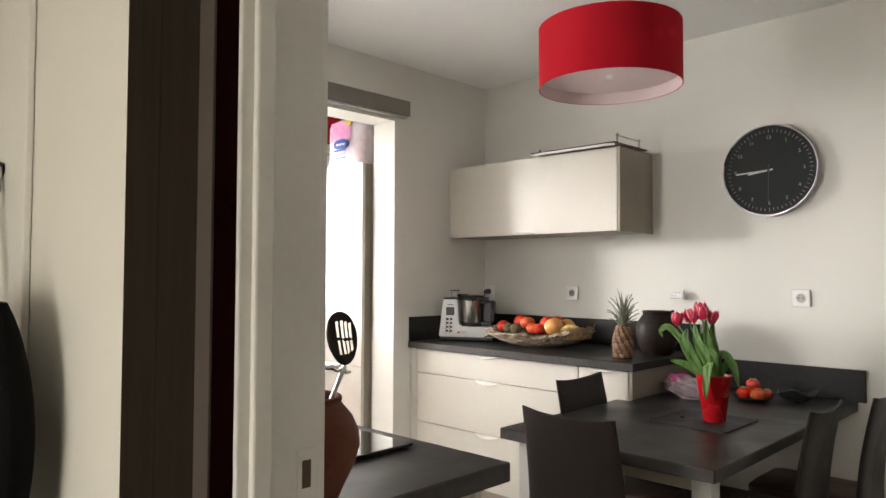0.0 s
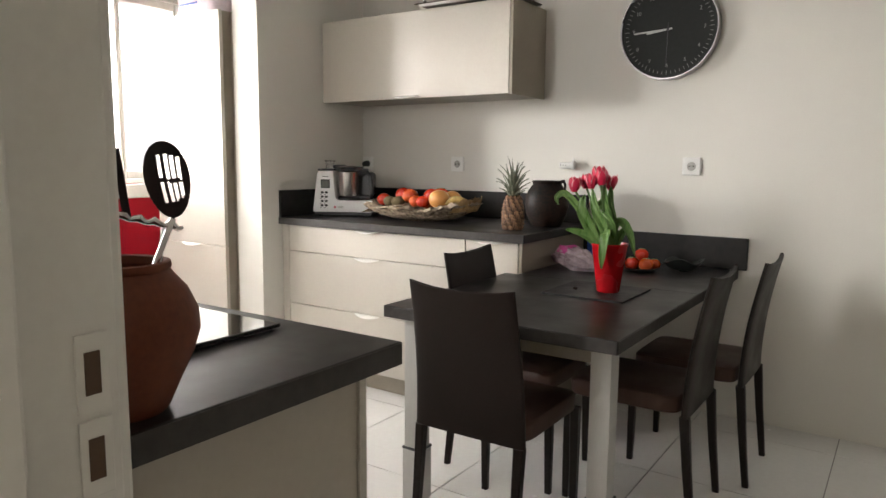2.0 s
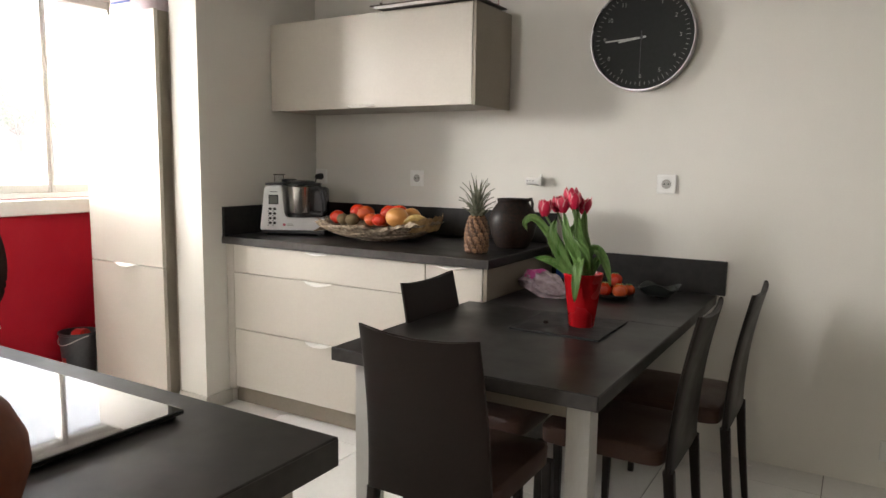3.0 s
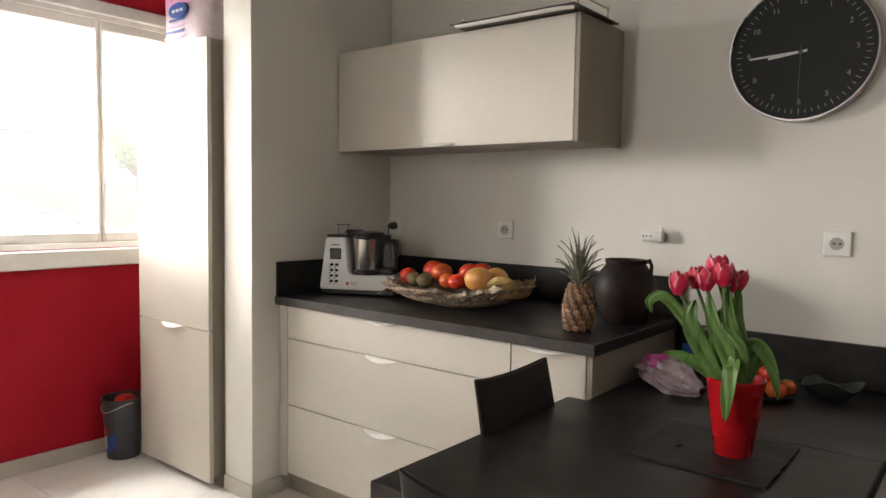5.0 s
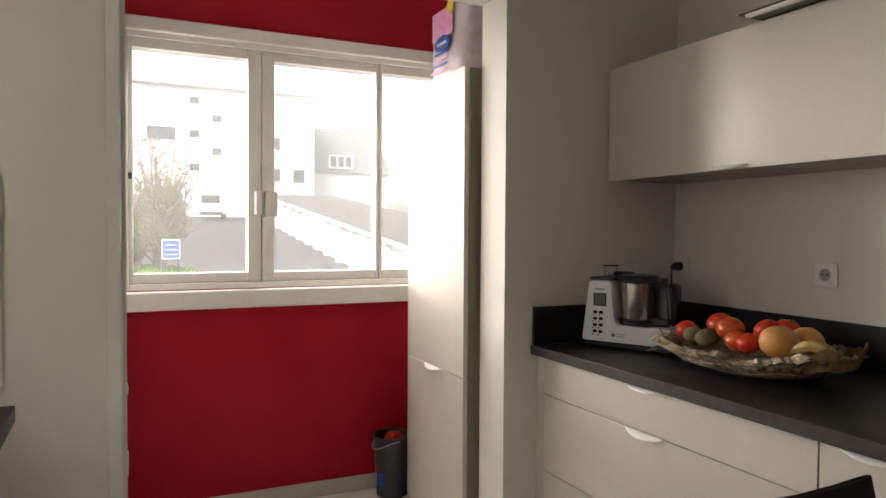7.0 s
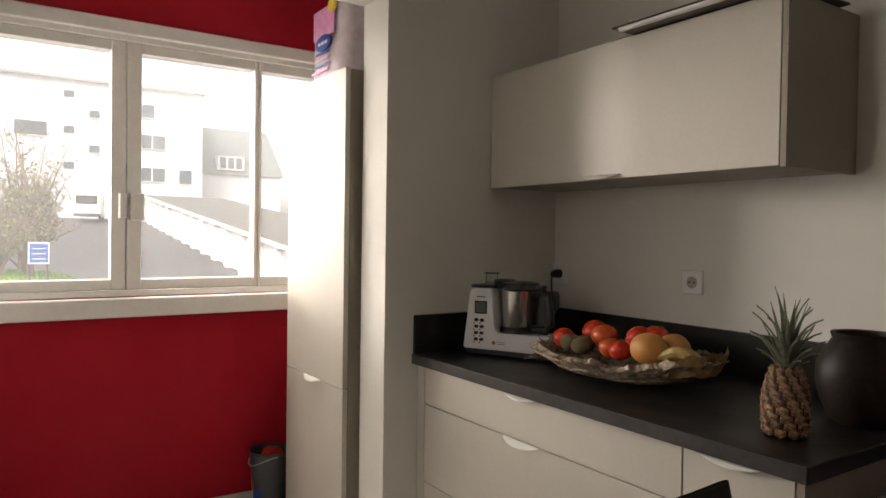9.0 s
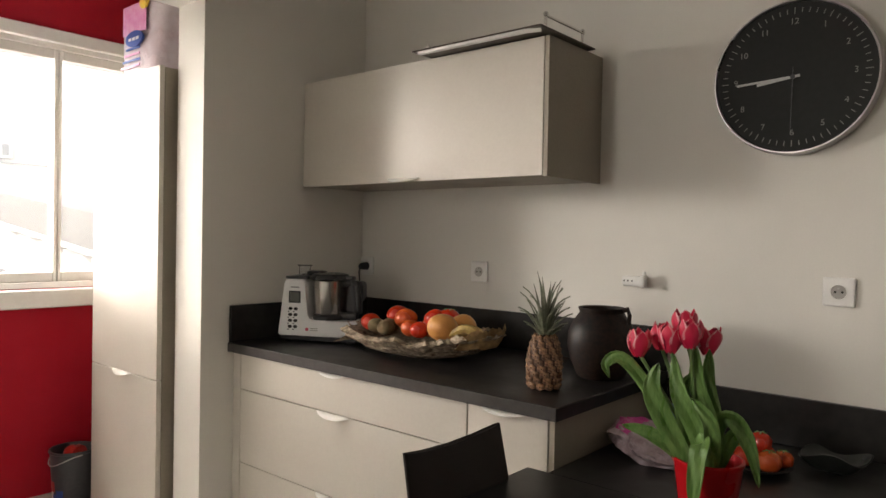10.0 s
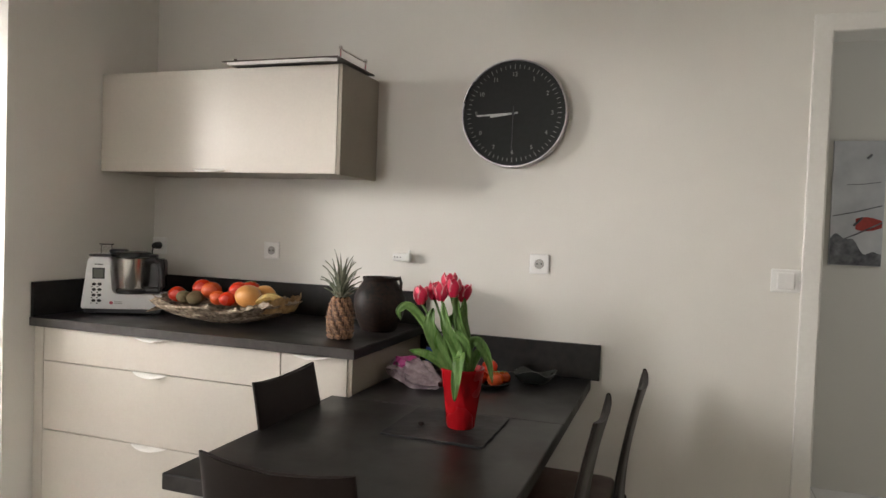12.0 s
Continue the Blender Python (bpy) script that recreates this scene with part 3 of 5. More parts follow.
part("plug_base", lathe([(0, 0.0), (0.019, 0.0), (0.019, 0.012), (0.016, 0.016), (0, 0.016)], 20, m=face), M_WHITE, ad, "", True)
part("body", box(-0.056, 0.026, -0.052, -0.0155, -0.017, 0.019, 0.011), M_WHITE, ad, "", True)
part("end_cap", box(0.012, 0.032, -0.05, -0.017, -0.021, 0.023, 0.007), M_WHITE, ad, "", True)
part("nub", tube([(0.024, -0.034, 0.02), (0.025, -0.034, 0.036)], 0.0065, 10), M_WHITE, ad, "", True)
for dx in (-0.042, -0.028, -0.012):
    part("pin_hole", lathe([(0, 0.0526), (0.0032, 0.0526), (0.0032, 0.05)], 10, at=(dx, 0, 0.002), m=face), M_HOLE, ad)
PLUGX, PLUGZ = -3.07, 1.210
t = socket(PLUGX, PLUGZ)
pl = thing("mains_plug", (PLUGX, WN - 0.0105, PLUGZ), "black mains plug pushed into a wall socket", "plug")
part("body", tube([(0, 0, 0), (0, -0.02, 0), (0, -0.038, -0.002), (0, -0.046, -0.006)], 0.019, 14, taper=(1.0, 1.0, 0.8, 0.5)), M_BLACK, pl, "", True)
part("lead", tube([(0, -0.042, -0.004), (0, -0.05, -0.03), (0.004, -0.045, -0.10), (0.004, -0.03, -0.17)], 0.0035, 8), M_BLACK, pl, "", True)
sw = thing("light_switch", (-0.045, WN - 0.001, 1.20), "large square white light switch beside the door", "switch")
part("plate", box(-0.055, 0.05, -0.012, 0, -0.046, 0.046, 0.005), M_WHITE, sw)
part("rocker", box(-0.035, 0.03, -0.02, -0.011, -0.034, 0.034, 0.005), M_WHITE, sw)

# ---- table ----
TZ = 0.73
tb = thing("dining_table", (-1.2, 2.0, 0), "dark anthracite kitchen table on square steel legs", "table")
TX0, TX1, TY0 = -1.632 + 1.2, -0.782 + 1.2, -0.028
part("tabletop", box(TX0, TX1, TY0, 2.8555 - 2.0, TZ - 0.042, TZ, 0.003), M_TOP, tb)
part("tabletop_inner", box(-1.563 + 1.2, TX1, 2.8555 - 2.0, WN - 2.003, TZ - 0.042, TZ, 0.0), M_TOP, tb)
part("edge_band", box(TX0 + 0.004, TX1 - 0.004, TY0 - 0.0012, TY0 + 0.0005, TZ - 0.039, TZ - 0.003), M_EDGE, tb, "slightly paler front edge")
part("edge_band", box(TX1 - 0.0005, TX1 + 0.0012, TY0 + 0.004, WN - 2.03, TZ - 0.039, TZ - 0.003), M_EDGE, tb, "slightly paler side edge")
part("upstand", box(-1.563 + 1.2, -0.745 + 1.2, WN - 2.022, WN - 2.002, TZ + 0.0005, 0.882, 0.002), M_TOP, tb, "dark upstand against the wall")
for x in (TX0 + 0.045, TX1 - 0.105):
    leg = part("leg", box(x, x + 0.066, 0.035, 0.101, 0.19, TZ - 0.043, 0.003), M_STEEL, tb)
    part("leg_sleeve", box(x - 0.005, x + 0.071, 0.03, 0.106, 0.0, 0.20, 0.003), M_STEEL, leg, "wider foot sleeve")
    part("collar", box(x - 0.006, x + 0.072, 0.029, 0.107, 0.195, 0.203, 0.001), M_DARKGREY, leg)
part("apron", box(TX0 + 0.115, TX1 - 0.11, 0.05, 0.075, TZ - 0.10, TZ - 0.043, 0.001), M_SIDE, tb)


# ---- chairs: seat faces +y of the chair, origin between the feet ----
def chair(at, turn):
    t = thing("dining_chair", at, "dark brown leather-covered dining chair with tall back", "chair", turn, "chairs round the table")
    w, dp = 0.385, 0.42
    y0 = -dp / 2 + 0.02

    def seat_ring(z, grow):
        pts = []
        for k in range(32):
            a = 2 * math.pi * k / 32
            x = (w / 2 - 0.004 + grow) * math.copysign(abs(math.cos(a)) ** 0.22, math.cos(a))
            y = (dp / 2 - 0.012 + grow) * math.copysign(abs(math.sin(a)) ** 0.22, math.sin(a))
            pts.append(Vector((x, y + 0.028, z)))
        return pts
    part("seat", loft([seat_ring(z, g) for z, g in ((0.398, -0.006), (0.401, 0.0), (0.448, 0.002), (0.456, -0.004), (0.460, -0.03), (0.463, -0.10))]), M_SEAT, t, "brown leather seat", True)

    def back_ring(v, shrink=0.0):
        """One level of the back: thin at the top, its rim dipping in the middle and pinched at the corners."""
        half = w / 2 + 0.004 - 0.014 * v - shrink
        thick = 0.0145 - 0.005 * v - shrink
        pts = []
        for k in range(36):
            a = 2 * math.pi * k / 36
            c = math.copysign(abs(math.cos(a)) ** 0.4, math.cos(a))
            s = math.copysign(abs(math.sin(a)) ** 0.55, math.sin(a))
            z = 0.392 + 0.462 * v + 0.018 * v ** 6 * c * c - shrink * (1 if v > 0.5 else -1)
            pts.append(Vector((c * half, y0 - 0.062 * v * v - 0.012 * (1 - c * c) * v + s * thick, z)))
        return pts
    rings = [back_ring(0, 0.004)] + [back_ring(k / 14) for k in range(15)] + [back_ring(1, 0.004)]
    part("backrest", loft(rings), M_LEATHER, t, "", True)

    def post(x, rows):
        rings = []
        for y, z, r in rows:
            rings.append([Vector((x + dx * r, y + dy * r, z)) for dx, dy in ((-1, -0.7), (-0.7, -1), (0.7, -1), (1, -0.7), (1, 0.7), (0.7, 1), (-0.7, 1), (-1, 0.7))])
        return loft(rings)
    for sx in (-1, 1):
        x = sx * (w / 2 - 0.0145)
        part("leg", post(x, ((y0 - 0.04, 0, 0.0115), (y0 - 0.018, 0.2, 0.014), (y0 - 0.001, 0.393, 0.0165))), M_LEATHER, t)
        part("leg", post(x, ((dp / 2 + 0.014, 0, 0.0115), (dp / 2 + 0.012, 0.2, 0.0145), (dp / 2 + 0.008, 0.399, 0.0165))), M_LEATHER, t)
    return t


A = chair((-1.205, 2.05, 0), 0)
for at, turn in (((-0.80, 3.035, 0), 90), ((-0.885, 2.575, 0), 90), ((-1.395, 2.555, 0), -90)):
    copy_thing(A, pose(*at, 0, 0, turn))

# ---- tall fridge unit in the alcove ----
fg = thing("fridge_cabinet", (0, 0, 0), "tall beige fridge cabinet with two doors", "fridge")
part("body", box(-3.965, -3.356, 2.70, 3.33, 0.05, 2.045, 0.001), M_SIDE, fg)
for z0, z1, hz in ((0.737, 2.049, None), (0.03, 0.733, 0.733)):
    d = part("door", box(-3.972, -3.355, 2.676, 2.698, z0, z1, 0.0015), M_FRONT, fg)
    if hz:
        bow_handle(d, -3.66, 2.676, hz)
part("plinth", box(-3.965, -3.356, 2.735, 2.75, 0, 0.05), M_SIDE, fg)
part("filler", box(-3.354, -3.317, 2.755, 2.775, 0, 2.045), M_SIDE, fg)

# kitchen paper pack on the fridge cabinet
kp = thing("kitchen_paper_pack", (-3.590, 2.778, 2.0495), "wrapped pack of kitchen paper rolls in printed film", "paper rolls")
kp.scale = (1.52, 1.3, 1.27)
for dx in (-0.062, 0.062):
    part("roll", lathe([(0.018, 0.002), (0.058, 0.0), (0.06, 0.01), (0.06, 0.225), (0.058, 0.235), (0.018, 0.233)], 28, at=(dx, 0, 0.002)), M_PAPER, kp, smooth=True)


def film(u, v):
    a = 2 * math.pi * u
    k = 1 + 0.04 * noise.noise(Vector((4 * math.cos(a), 4 * math.sin(a), 7 * v)))
    top = 1 - 0.55 * max(0, (v - 0.86) / 0.14) ** 2
    return Vector((0.127 * math.copysign(abs(math.cos(a)) ** 0.55, math.cos(a)) * k * top, 0.066 * math.copysign(abs(math.sin(a)) ** 0.6, math.sin(a)) * k * top, 0.001 + v * 0.262))


part("wrapper", sheet(film, 40, 12), M_FILM, kp, "pale pink printed plastic film", True)
part("print_band", box(-0.075, 0.065, -0.074, -0.0715, 0.135, 0.235, 0.001), M_PINK, kp)
part("print_label", lathe([(0, 0.0785), (0.036, 0.0785), (0.036, 0.07)], 24, at=(0.0, 0, 0.115), m=face @ Matrix.Diagonal((1.4, 0.75, 1, 1))), M_BLUE, kp)
for k in range(3):
    part("text_bar", box(-0.03 + 0.022 * k, -0.014 + 0.022 * k, -0.0795, -0.078, 0.109, 0.119), M_WHITE, kp)
part("print_spot", lathe([(0, 0.079), (0.022, 0.079), (0.022, 0.07)], 20, at=(0.055, 0, 0.228), m=face), M_YELLOW, kp)
for k in range(4):
    part("print_bar", box(-0.085 + 0.01 * k, 0.03, -0.0745, -0.073, 0.02 + 0.02 * k, 0.028 + 0.02 * k), M_BLUE if k % 2 else M_PINK, kp)

# white storage cupboard on the other side of the alcove
sc = thing("storage_cupboard", (0, 0, 0), "white storage cupboard with knob handle in the alcove", "cupboard")
part("body", box(-4.19, -3.33, 1.005, 1.345, 0, 2.2, 0.001), M_TRIM, sc)
for z0, z1 in ((0.02, 0.715), (0.72, 2.195)):
    part("door", box(-4.188, -3.332, 1.346, 1.364, z0, z1, 0.0015), M_LACQUER, sc)
part("knob", lathe([(0.010, 0), (0.009, 0.012), (0.02, 0.02), (0.021, 0.028), (0, 0.031)], 20, at=(-3.6, 1.364, 0.76), m=pose(0, 0, 0, -90)), M_WHITE, sc, "white knob", True)

# waste bin beside the fridge
wb = thing("waste_bin", (-4.085, 2.64, 0), "dark grey plastic bucket with coloured labels on the floor", "bin")
part("bucket", lathe([(0, 0.003), (0.077, 0.003), (0.08, 0.0), (0.100, 0.295), (0.105, 0.30), (0.105, 0.31), (0.098, 0.31), (0.094, 0.29), (0.072, 0.02), (0, 0.02)], 36), M_DARKGREY, wb, smooth=True)
part("rim_handle", tube([(0.104 * math.cos(a), 0.104 * math.sin(a), 0.295 - 0.05 * math.sin(a * 1.0) ** 2) for a in [math.pi * (1 + k / 16) for k in range(17)]], 0.003, 6), M_STEEL, wb, smooth=True)
for k, (mt, a0, z0, z1) in enumerate(((M_WHITE, -1.9, 0.05, 0.15), (M_BLUE, -1.55, 0.04, 0.11), (M_REDPLASTIC, -1.75, 0.12, 0.17), (M_BLUE, -1.25, 0.06, 0.13))):
    def lab(u, v, a0=a0, z0=z0, z1=z1, k=k):
        z = z0 + (z1 - z0) * v
        r = 0.0815 + 0.0667 * z + 0.0006 * k
        return Vector((r * math.cos(a0 + 0.4 * u), r * math.sin(a0 + 0.4 * u), z))
    part("label_patch", sheet(lab, 8, 2), mt, wb)
gr = thing("red_glove", (-4.06, 2.64, 0.26), "crumpled red cloth stuffed in the bucket", "cloth")
part("cloth", blob(0.055, (0, 0, 0.025), (1, 0.9, 0.8), 0.5, 3.0), M_REDPLASTIC, gr, smooth=True)

# ---- hob counter beside the doorway ----
hc = thing("hob_cabinet", (0, 0, 0), "beige base cabinet run with taupe end panel", "kitchen cabinet")
part("body", box(-2.85, -0.985, YH1 + 0.003, 1.045, 0.0, 0.852), M_SIDE, hc)
part("end_panel", box(-0.984, -0.962, YH1 + 0.003, 1.062, 0, 0.852, 0.0015), mat("end_panel_beige", (0.50, 0.455, 0.38), (0.47, 0.425, 0.355), 0.42, bump=0.03), hc, "beige end panel")
part("corner_post", box(-0.984, -0.955, 1.0625, 1.083, 0, 0.852, 0.002), M_FRONT, hc)
for k in range(3):
    x0 = -2.85 + k * 0.62
    d = part("door", box(x0, x0 + 0.616, 1.046, 1.065, 0.1, 0.848, 0.0015), M_FRONT, hc)
hw = thing("hob_worktop", (0, 0, 0), "dark anthracite worktop with rounded corner beside the doorway", "worktop")
part("slab", box(-2.86, -0.893, YH1 + 0.002, 1.115, 0.853, 0.898, 0.004), M_TOP, hw)
part("edge_band", box(-0.8935, -0.892, YH1 + 0.006, 1.111, 0.855, 0.896), M_EDGE, hw, "slightly paler end edge")
part("edge_band", box(-2.856, -0.897, 1.1145, 1.116, 0.855, 0.896), M_EDGE, hw, "slightly paler front edge")
hb = thing("glass_hob", (-1.44, 0.80, 0.898), "black glass hob slab with polished edge on the worktop", "hob")
part("glass", box(-0.295, 0.295, -0.26, 0.245, 0.005, 0.013, 0.002), M_GLASSBLACK, hb)
part("frame", box(-0.285, 0.285, -0.25, 0.235, 0.0, 0.005), M_DARKGREY, hb)
sp = thing("splash_panel", (0, 0, 0), "white splash panel on the wall above the worktop", "panel")
part("panel", box(XO + 0.001, XO + 0.016, YH1 + 0.01, 1.055, 0.899, 1.52, 0.002), M_TRIM, sp)

# terracotta utensil pot
PX, PY, PZ = -0.985, 0.61, 0.898
pot = thing("terracotta_pot", (PX, PY, PZ), "round terracotta pot holding kitchen utensils", "pot")
part("vessel", lathe([(0, 0), (0.060, 0), (0.064, 0.006), (0.078, 0.038), (0.096, 0.076), (0.106, 0.108), (0.104, 0.134), (0.091, 0.163), (0.074, 0.183), (0.068, 0.191), (0.069, 0.198), (0.062, 0.199), (0.060, 0.19), (0.08, 0.162), (0.095, 0.13), (0.09, 0.085), (0.055, 0.02), (0, 0.015)], 56), M_TERRA, pot, smooth=True)


part("rim", lathe([(0.0695, 0.190), (0.0715, 0.194), (0.0705, 0.2005), (0.0655, 0.202), (0.0615, 0.2)], 56), M_TERRA, pot, "worn rim", True)


def utensil(name, label, base, tip, head, material=M_CHROME, lean=0.0):
    t = thing(name, (PX, PY, PZ), label, "utensil", group="utensils in the pot")
    p0, p1 = Vector(base), Vector(tip)
    part("handle", tube([p0, p0.lerp(p1, 0.5), p1], 0.006, 8, flat=0.5), material, t, smooth=True)
    d = (p1 - p0).normalized()
    z = d
    x = Vector((0.75, 0.66, 0)).normalized()
    x = (x - z * x.dot(z)).normalized()
    y = z.cross(x)
    m = Matrix((x, y, z)).transposed().to_4x4()
    m.translation = p1
    head(t, m @ Matrix.Rotation(lean, 4, "Y"))
    return t


def slotted(t, m, w=0.029, h=0.051):
    """An egg-shaped blade, slightly dished, pierced by two rows of slots beside a plain edge."""
    b = bmesh.new()
    nx, ny = 26, 34
    cell = {}
    for i in range(nx):
        for j in range(ny):
            u, v = (i + 0.5) / nx * 2 - 1, (j + 0.5) / ny * 2 - 1
            lane = (u + 0.22) / 0.26
            slot = 0 <= lane < 3.7 and lane % 1 < 0.62 and abs(v - 0.02) < 0.62 - 0.3 * u * u and abs(v + 0.02 + 0.1 * u) > 0.055
            if u * u + v * v > 1.03 or slot:
                continue
            q = []
            for di, dj in ((0, 0), (1, 0), (1, 1), (0, 1)):
                key = (i + di, j + dj)
                if key not in cell:
                    a, c = (i + di) / nx * 2 - 1, (j + dj) / ny * 2 - 1
                    r = math.hypot(a, c)
                    if r > 0.97:
                        a, c = a / r, c / r
                    cell[key] = b.verts.new((a * w * (1 + 0.08 * c), 0.011 * (a * a + c * c), h + c * h))
                q.append(cell[key])
            b.faces.new(q)
    bmesh.ops.solidify(b, geom=b.faces[:], thickness=0.0024)
    b.transform(m)
    part("blade", b, M_NYLON, t, "black slotted nylon head", True)


def spatula(t, m):
    """A flat blade with three long slots."""
    b = bmesh.new()
    cell = {}
    for i in range(7):
        for j in range(10):
            if i % 2 == 1 and 1 <= j < 9:
                continue
            q = []
            for key in ((i, j), (i + 1, j), (i + 1, j + 1), (i, j + 1)):
                if key not in cell:
                    cell[key] = b.verts.new((-0.038 + 0.011 * key[0], 0.0, -0.012 + 0.0095 * key[1]))
                q.append(cell[key])
            b.faces.new(q)
    bmesh.ops.solidify(b, geom=b.faces[:], thickness=0.003)
    b.transform(m)
    part("blade", b, M_NYLON, t, "black slotted blade")


utensil("slotted_spoon", "black slotted serving spoon with steel handle", (0.0, -0.01, 0.05), (0.060, 0.050, 0.258), slotted, lean=-0.55)
utensil("slotted_turner", "black slotted turner with steel handle", (-0.01, 0.02, 0.04), (-0.046, 0.012, 0.262), spatula)
ms = thing("potato_masher", (PX, PY, PZ), "steel potato masher with wavy head and two straps", "utensil", group="utensils in the pot")
bar = [Vector((-0.016, -0.026, 0.270)).lerp(Vector((0.050, 0.072, 0.243)), k / 20) + Vector((0.0, 0.0, 0.0025 * math.sin(k * 1.9))) for k in range(21)]
part("head", tube(bar, 0.0058, 8, flat=0.8, taper=[0.5] + [1.0 + 0.25 * math.sin(k * 1.9) for k in range(1, 20)] + [0.5]), M_CHROME, ms, "wavy steel head", True)
for k, foot in ((5, (-0.012, -0.02, 0.04)), (16, (0.02, 0.02, 0.04))):
    part("strap", tube([Vector(foot), Vector(foot).lerp(bar[k], 0.6), bar[k]], 0.0052, 8, flat=0.45), M_STEEL, ms, "", True)

# ---- pendant lamp ----
LX, LY = -1.31, 2.26
pn = thing("pendant_lamp", (LX, LY, CEIL), "red fabric drum pendant lamp with white lining", "lamp")
part("shade", lathe([(0.275, 2.309 - CEIL), (0.277, 2.309 - CEIL), (0.277, 2.068 - CEIL), (0.275, 2.068 - CEIL), (0.275, 2.309 - CEIL)], 72), M_SHADE, pn, "red fabric drum shade", True)
part("lining", lathe([(0.2735, 2.308 - CEIL), (0.2735, 2.069 - CEIL)], 72), M_LINING, pn, "pale lining", True)
part("diffuser", lathe([(0, 2.122 - CEIL), (0.27, 2.122 - CEIL), (0.27, 2.117 - CEIL), (0, 2.117 - CEIL)], 72), M_LINING, pn, "pale round diffuser")
part("diffuser_knob", lathe([(0.014, 2.117 - CEIL), (0.014, 2.105 - CEIL), (0, 2.103 - CEIL)], 16), M_WHITE, pn)
part("cord", tube([(0, 0, 2.16 - CEIL), (0, 0, -0.02)], 0.0035, 8), M_WHITE, pn)
part("ceiling_rose", lathe([(0, -0.05), (0.03, -0.045), (0.05, -0.001), (0, 0)], 24), M_WHITE, pn, smooth=True)
hl = thing("hall_ceiling_lamp", (-0.6, -0.75, CEIL), "plain round white ceiling lamp in the hallway", "lamp")
part("base", lathe([(0, -0.03), (0.13, -0.025), (0.14, -0.001), (0, 0)], 32), M_WHITE, hl, smooth=True)

# ---- food processor ----
fp = thing("food_processor", (-2.907, 3.214, 0.906), "white and black cooking food processor with steel bowl", "appliance", 27)
M_CHARCOAL = mat("charcoal_plastic", (0.035, 0.035, 0.038), (0.045, 0.045, 0.048), 0.3, bump=0.02)


def housing(profile, y0, y1, bevel):
    """A profile in x and z drawn out from y0 to y1, its edges rounded."""
    b = bmesh.new()
    front, rear = ([b.verts.new((x, y, z)) for x, z in profile] for y in (y0, y1))
    for i in range(len(profile)):
        j = (i + 1) % len(profile)
        b.faces.new((front[i], front[j], rear[j], rear[i]))
    b.faces.new(front[::-1])
    b.faces.new(rear)
    bmesh.ops.bevel(b, geom=b.edges[:], offset=bevel, segments=3, affect="EDGES")
    return b


part("body", housing([(-0.178, 0.026), (0.178, 0.026), (0.186, 0.045), (0.182, 0.084), (0.168, 0.094), (-0.022, 0.090), (-0.040, 0.098), (-0.049, 0.115), (-0.053, 0.255), (-0.062, 0.264), (-0.140, 0.262), (-0.150, 0.252)], -0.115, 0.058, 0.005), M_SILVER, fp, "", True)
part("foot", box(-0.168, 0.172, -0.108, 0.052, 0.006, 0.026, 0.004), M_BLACK, fp, "black underside")
for x in (-0.14, 0.14):
    part("rubber_foot", lathe([(0, 0), (0.014, 0), (0.013, 0.008), (0, 0.008)], 14, at=(x, -0.085, 0)), M_BLACK, fp)
part("top_cap", box(-0.148, -0.05, -0.110, 0.055, 0.2635, 0.276, 0.005), M_CHARCOAL, fp)
part("screen_frame", box(-0.127, -0.074, -0.1175, -0.114, 0.164, 0.214, 0.001), M_CHARCOAL, fp)
part("screen", box(-0.122, -0.079, -0.1185, -0.1165, 0.169, 0.209, 0.0005), mat("display_grey", (0.13, 0.135, 0.12), None, 0.25), fp, "grey display")
part("print_bar", box(-0.118, -0.082, -0.1162, -0.1148, 0.228, 0.232), M_DARKGREY, fp)
for r in range(4):
    for c in range(2):
        x, z = -0.130 + c * 0.024 + 0.002 * r * 0.3, 0.056 + r * 0.025
        bt = part("button", lathe([(0, 0.1185), (0.0085, 0.118), (0.0095, 0.1148)], 14, at=(x + 0.009, 0, z + 0.008), m=face @ Matrix.Diagonal((1.0, 0.75, 1, 1))), M_BLACK, fp, "", True)
        part("button_mark", box(x - 0.003, x + 0.004, -0.1163, -0.1148, z - 0.006, z - 0.002), M_BLACK, bt)
part("logo_mark", lathe([(0, 0.1162), (0.0075, 0.1162), (0.0075, 0.11)], 18, at=(-0.044, 0, 0.055), m=face), mat("logo_pink", (0.62, 0.10, 0.16), None, 0.4), fp)
for z in (0.05, 0.058):
    part("print_bar", box(-0.030, 0.004, -0.1163, -0.1148, z, z + 0.003), M_RECESS, fp)
part("bowl_well", housing([(-0.047, 0.094), (0.155, 0.094), (0.160, 0.11), (0.160, 0.245), (0.150, 0.255), (-0.047, 0.255)], -0.005, 0.056, 0.006), M_CHARCOAL, fp, "dark rear housing of the bowl", True)
part("bowl_base", lathe([(0, 0.093), (0.070, 0.093), (0.069, 0.108), (0.060, 0.116), (0, 0.116)], 40, at=(0.022, -0.035, 0)), M_BLACK, fp, "", True)
part("bowl", lathe([(0, 0.110), (0.054, 0.110), (0.056, 0.114), (0.067, 0.252), (0.070, 0.258), (0.066, 0.262), (0, 0.262)], 48, at=(0.022, -0.035, 0)), mat("bowl_steel", (0.80, 0.78, 0.74), (0.74, 0.72, 0.68), 0.22, 0.9, bump=0.0, spread=0.03), fp, "polished steel bowl", True)
lid = part("lid", lathe([(0, 0.292), (0.05, 0.291), (0.078, 0.286), (0.086, 0.276), (0.087, 0.266), (0.080, 0.2625), (0, 0.2625)], 40, at=(0.022, -0.035, 0)), M_BLACK, fp, "black lid", True)
